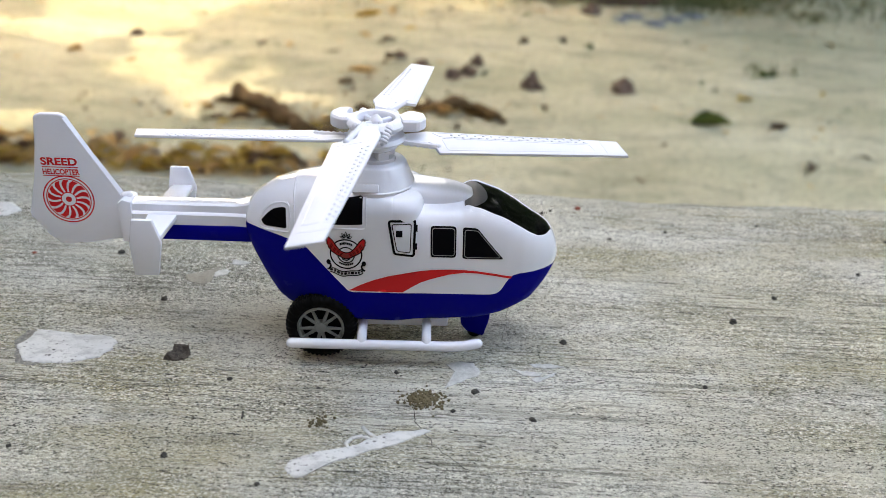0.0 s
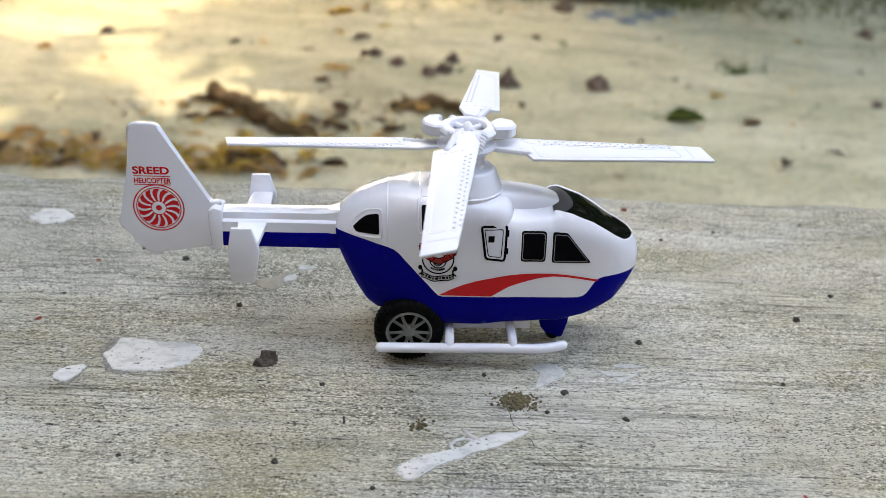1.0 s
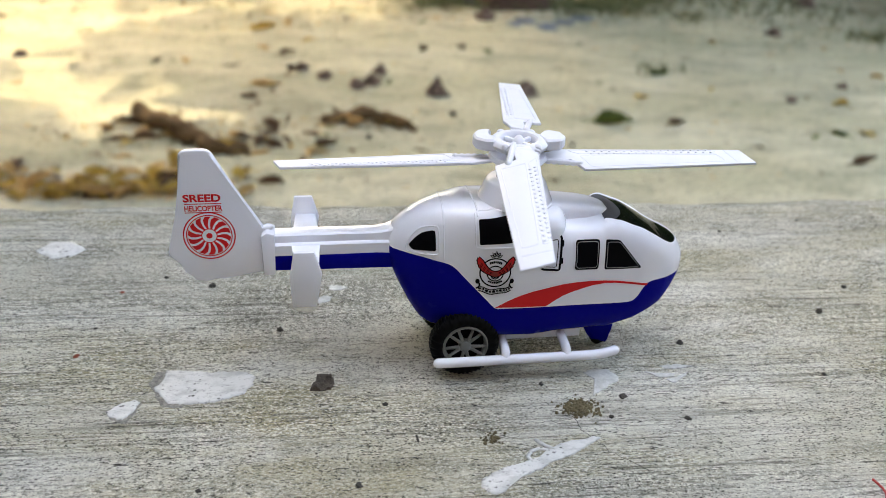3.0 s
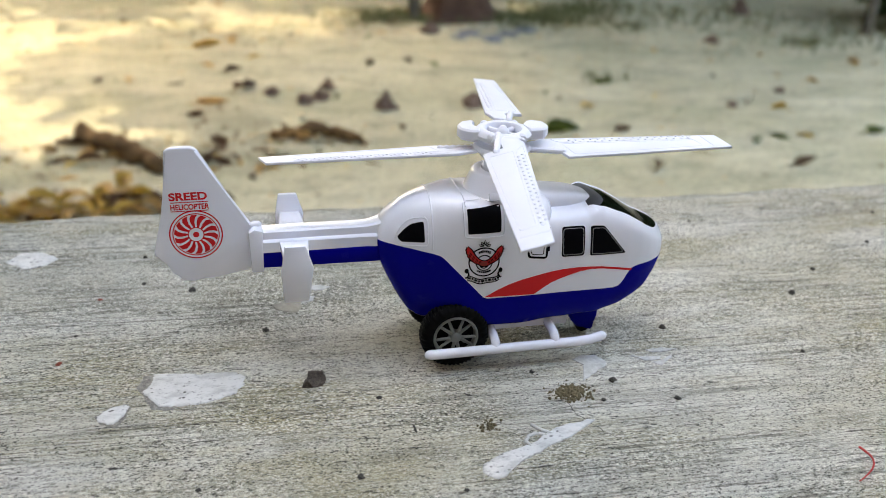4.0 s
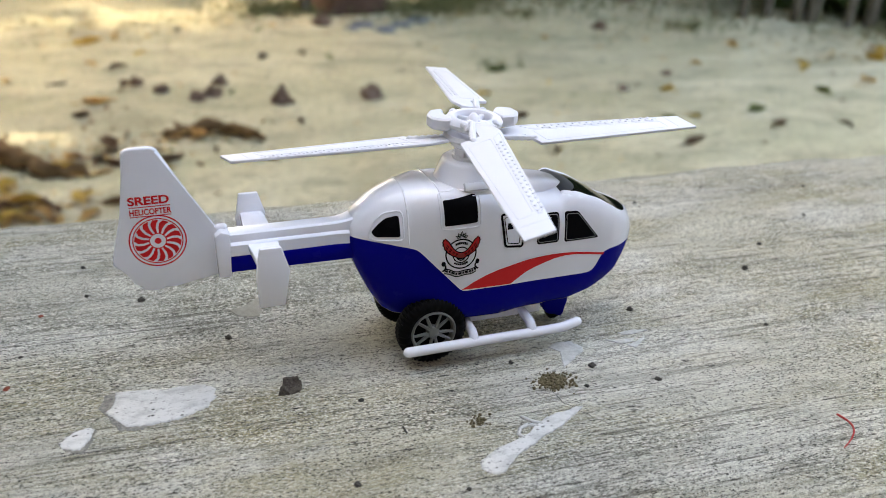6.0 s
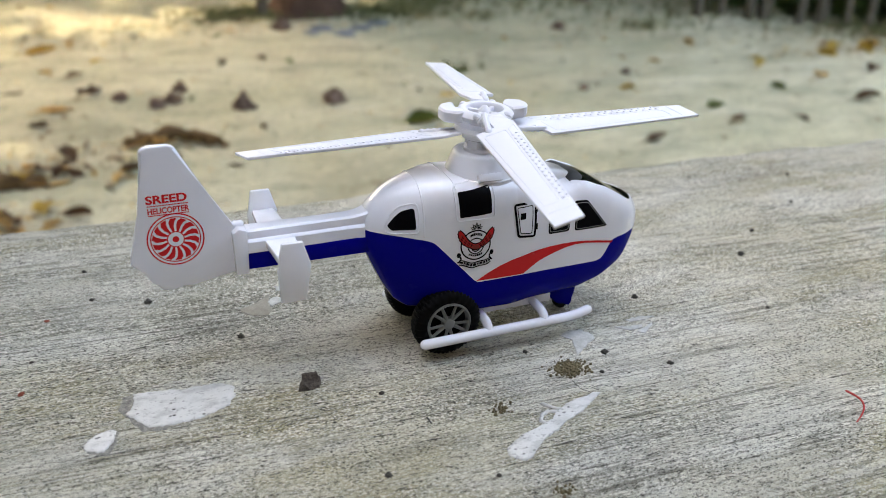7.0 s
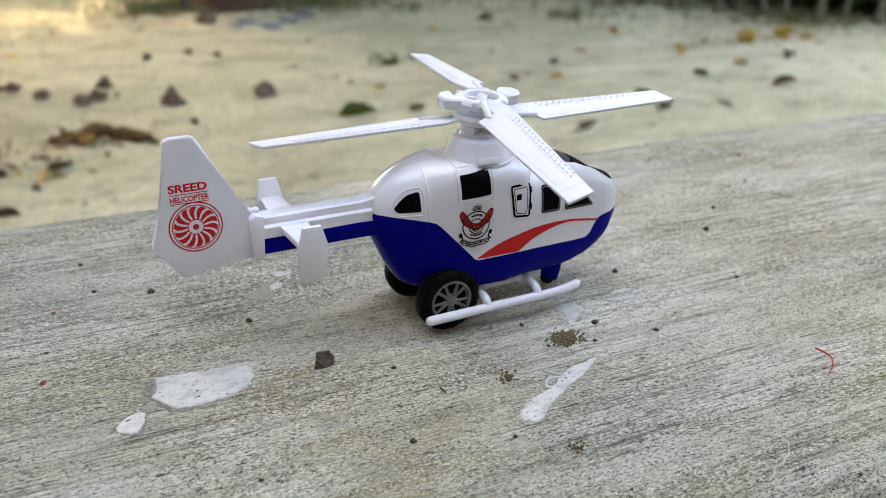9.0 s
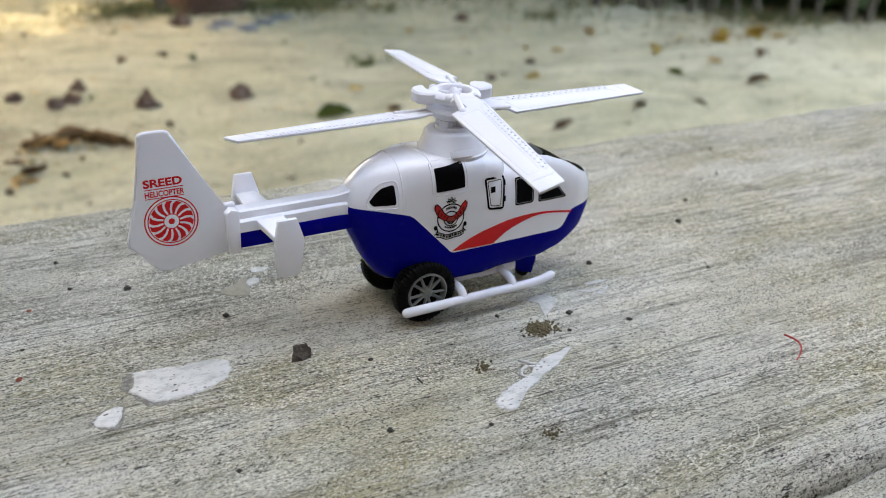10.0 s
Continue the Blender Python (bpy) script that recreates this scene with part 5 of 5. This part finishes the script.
film("putty_patch", [(-118, -3.5), (-110, -4), (-102, -6), (-93, -6.5), (-88, -7), (-85.5, -10), (-86, -15), (-89, -20.5), (-95, -23.5), (-101, -25), (-107, -25.5), (-115, -24.5), (-117, -21), (-121, -15), (-118.5, -9)], "dried white putty patch with pits on the concrete", "putty patch", CHALK, seed=2)
film("putty_patch", [(-135, -27), (-131, -22.5), (-126.5, -21), (-124.5, -22.5), (-126, -28), (-129, -32), (-133.5, -30.5)], "small three-cornered dried white putty fleck on concrete", "putty patch", CHALK, seed=5)
streak = film("putty_patch", [(33, -58.5), (31, -57.5), (27, -59), (22, -59), (18, -60), (15, -62), (12, -63.5), (9, -66), (4, -68), (1, -69), (-4, -70), (-8, -72), (-12, -74.5), (-13, -78), (-12, -80), (-9, -82), (-6, -81), (-3, -78), (2, -74.5), (8, -72), (13, -69), (21, -66), (28, -61.5)], "long dried white putty smear with a curled tail on concrete", "putty patch", CHALK, seed=9)
for way in ([(13, -63.5), (10, -62), (7, -63), (5, -65.5), (6, -68)], [(15, -63), (12.5, -61), (11, -59), (10, -57.5)]):
    bm = bmesh.new()
    tube(bm, [(x * MM, y * MM, lz(x * MM, y * MM) + 0.0001) for x, y in dense(way, 1.0, False)], 0.0007, 8, 1.0)
    part("curled_tail", bm, CHALK, streak, sharp=0)
# grey stains beside the patches
film("damp_stain", [(-121.5, -3.5), (-117, -3), (-112, -12), (-106, -24), (-110, -27), (-117, -25.5), (-120, -19), (-123.5, -11)], "grey stained rim beside a dried putty patch", "stain", RIM_STAIN, thick=0.00012, seed=40)
film("damp_stain", [(-135.5, -26.5), (-131, -21.5), (-126, -20.5), (-124, -23), (-125, -29), (-128, -34), (-133, -31.5)], "grey stained rim round a small putty fleck", "stain", RIM_STAIN, thick=0.00012, seed=41)
for outline, seed in (([(43, -18), (48, -19), (51, -24), (50, -27), (45, -30), (37, -35.5), (41, -25), (38, -20)], 15), ([(62, -22), (67, -24), (73, -24.5), (72, -26.5), (66, -26.5)], 12), ([(69, -19), (77, -18.5), (83, -20.5), (77, -21.5), (71, -21)], 13), ([(68, -28), (73, -27), (79, -24), (77, -26.5), (71, -30.5)], 14),
                      ([(-55.5, 58), (-51, 57), (-47.5, 55.5), (-52, 53), (-56.5, 54)], 18), ([(-59, 49), (-55, 48), (-56, 44), (-61, 41.5), (-61.5, 45)], 19)):
    film("putty_patch", outline, "scraped white putty stain on the concrete", "putty patch", SMEAR, thick=0.00025, seed=seed)
film("putty_patch", [(-192, 104), (-187, 113), (-177, 113), (-169, 104), (-173, 98), (-182, 95)], "splash of white lime on the concrete", "putty patch", CHALK, thick=0.0003, seed=22)
film("damp_stain", [(-74, 43), (-67, 46), (-59, 53), (-62, 43), (-61, 39), (-64, 34.5), (-71, 37)], "dark damp stain in the concrete", "stain", DAMP, thick=0.0002, seed=25)

# stone chip
bm = bmesh.new()
prism(bm, [(-0.0072, -0.0052), (-0.0008, -0.0062), (0.0050, -0.0050), (0.0072, 0.0005), (0.0058, 0.0052), (0.0005, 0.0050), (-0.0018, 0.0068), (-0.0040, 0.0010)], 0, 0.0024, 0.0005)
bmesh.ops.triangulate(bm, faces=bm.faces)
for _ in range(2):
    bmesh.ops.subdivide_edges(bm, edges=[e for e in bm.edges if e.calc_length() > 0.0012], cuts=1)
    bmesh.ops.triangulate(bm, faces=bm.faces)
for v in bm.verts:
    v.co += Vector((1, 1, 0.3)) * 0.0007 * noise.noise(v.co * 700)
    v.co.z += 0.0032 * noise.noise(v.co * 260) * (1 if v.co.z > 0.001 else 0) + (0.0012 if v.co.y > 0.003 and v.co.z > 0.001 else 0)
chip = part("stone_chip", bm, CHIP, None, sharp=20, label="flat grey-brown stone chip lying on the concrete")
tagged(chip, category="stone chip").matrix_world = pose(-0.061, -0.018, lz(-0.061, -0.018) - 0.0002) @ Matrix.Scale(0.62, 4)

# soil crumbs: a small pile and a lesser one
def crumbs(cx, cy, spread, count, size, seed):
    rng = random.Random(seed)
    bm = bmesh.new()
    for k in range(count):
        made = bmesh.new()
        bmesh.ops.create_icosphere(made, subdivisions=1, radius=size * rng.uniform(0.35, 1.0))
        for v in made.verts:
            v.co = v.co * (1 + 0.7 * noise.noise(v.co * 1500 + Vector((k * 1.7, 0, 0)))) * (1, 0.75, 1.25)[k % 3]
        x, y = rng.gauss(0, spread), rng.gauss(0, spread * 0.8)
        pile = max(0, 1 - math.hypot(x, y) / (spread * 1.6))
        join(bm, made, Matrix.Translation((x, y, lz(cx + x, cy + y) + size * 0.4 + pile * size * rng.random() * 1.2)))
    ob = part("soil_crumbs", bm, CRUMB, None, sharp=0)
    ob.location = (cx, cy, 0)
    return tagged(ob, "small pile of brown soil crumbs on the concrete", "crumbs", kind="stuff")


crumbs(0.030, -0.042, 0.0031, 420, 0.00058, 3)
crumbs(-0.005, -0.0545, 0.0020, 50, 0.0006, 5)
crumbs(-0.005, -0.098, 0.0018, 40, 0.0006, 6)

for k, (x, y, r) in enumerate(((-0.077, 0.022, 1.4), (0.084, -0.004, 1.3), (0.048, -0.037, 1.3), (0.067, -0.052, 1.2), (0.157, 0.015, 1.6), (0.132, -0.031, 0.9), (0.182, 0.036, 1.2), (0.020, -0.026, 0.9), (-0.039, -0.032, 0.9),
                                (-0.051, -0.073, 1.1), (-0.107, 0.062, 1.4), (-0.128, 0.072, 1.0), (0.040, -0.048, 0.9), (-0.100, -0.070, 0.8), (-0.02, -0.085, 0.8), (0.12, 0.09, 1.0), (0.15, 0.1, 0.9), (0.23, 0.06, 1.0),
                                (0.26, 0.095, 1.1), (-0.15, 0.03, 0.7), (0.2, 0.11, 0.9), (-0.13, 0.10, 1.0), (0.09, 0.118, 1.1), (0.095, 0.122, 0.8))):
    lump("grit_grain", r * MM, STONE, "dark grain of grit on the concrete", "grit", x, y, lz(x, y) - 0.0002, "grit", k + 50, 0.8)
for k, (x, y, r) in enumerate(((-0.153, 0.010, 1.2), (-0.145, 0.060, 0.9), (0.110, 0.126, 1.6))):
    lump("brick_grain", r * MM, BRICK_CHIP, "red-brown grain of brick on the concrete", "grit", x, y, lz(x, y) - 0.0002, "grit", k + 90, 0.6)
bm = bmesh.new()
tube(bm, [(-0.030, -0.0555, 0.0006), (-0.0303, -0.0525, 0.0008)], 0.00035, 6)
tagged(part("dry_stalk", bm, STONE, None, sharp=0), "short dark dry stalk on the concrete", "stalk")
bm = bmesh.new()
tube(bm, [(0.1136 - 0.0112 * u * u + 0.0016 * math.sin(3 * u), -0.0905 - 0.0150 * u ** 0.8, 0.0007 + 0.0003 * math.sin(3.1 * u)) for u in np.linspace(0, 1, 18)], [0.00040 - 0.00018 * u for u in np.linspace(0, 1, 18)], 8)
tagged(part("red_thread", bm, RED_THREAD, None, sharp=0), "short curved red thread on the concrete", "thread")


def crack(points, width, seed, mat=None):
    """A thin branching crack drawn into the surface, mm."""
    pts = dense(points, 1.5, False)
    bm, rows = bmesh.new(), []
    for i, q in enumerate(pts):
        x = q[0] + noise.noise((q[0] * 0.3, q[1] * 0.3, seed)) * 1.6
        y = q[1] + noise.noise((q[0] * 0.3, q[1] * 0.3, seed + 9)) * 1.6
        d = Vector(pts[min(i + 1, len(pts) - 1)]) - Vector(pts[max(i - 1, 0)])
        s = Vector((-d.y, d.x)).normalized() * width / 2 * (0.5 + abs(noise.noise((q[0] * 0.5, q[1] * 0.5, seed + 4))))
        rows.append([((x + k * s.x) * MM, (y + k * s.y) * MM, lz(x * MM, y * MM) + 0.00012) for k in (-1, 1)])
    grid(bm, rows)
    return tagged(part("crack", bm, mat or CRACK, None, sharp=0), "hairline crack in the concrete", "crack", kind="structure")


crack([(26, -46), (28, -56), (33, -66), (44, -78)], 0.35, 1)
crack([(66, 30), (63, 10), (60, -4)], 0.25, 2)
crack([(-62, -30), (-58, -42), (-54, -50)], 0.25, 3)
crack([(-190, -28), (-80, -38), (30, -50)], 0.3, 4)
crack([(-60, -132), (4, -135), (29, -137), (59, -138)], 0.4, 5)
crack([(-8, -107), (39, -109), (57, -112)], 0.3, 7)
crack([(75, -116), (98, -119), (131, -123)], 0.3, 8)
crack([(60, -120), (58, -127), (54, -131), (45, -134), (42, -137), (40, -141), (40, -144)], 0.7, 6, PALE_LINE)
for x, y, dx, dy in ((76, -135, 2, -8), (69, -139, -1, -9), (98, -135, -4, -9), (100, -134, 3, -5), (26, -129, -2, -7), (12, -133, -1, -6), (123, -123, -2, -7), (87, -128, 1, -9)):
    crack([(x, y), (x + dx * 0.4 + 0.6, y + dy * 0.5), (x + dx, y + dy)], 0.8, 20 + x, PALE_LINE)
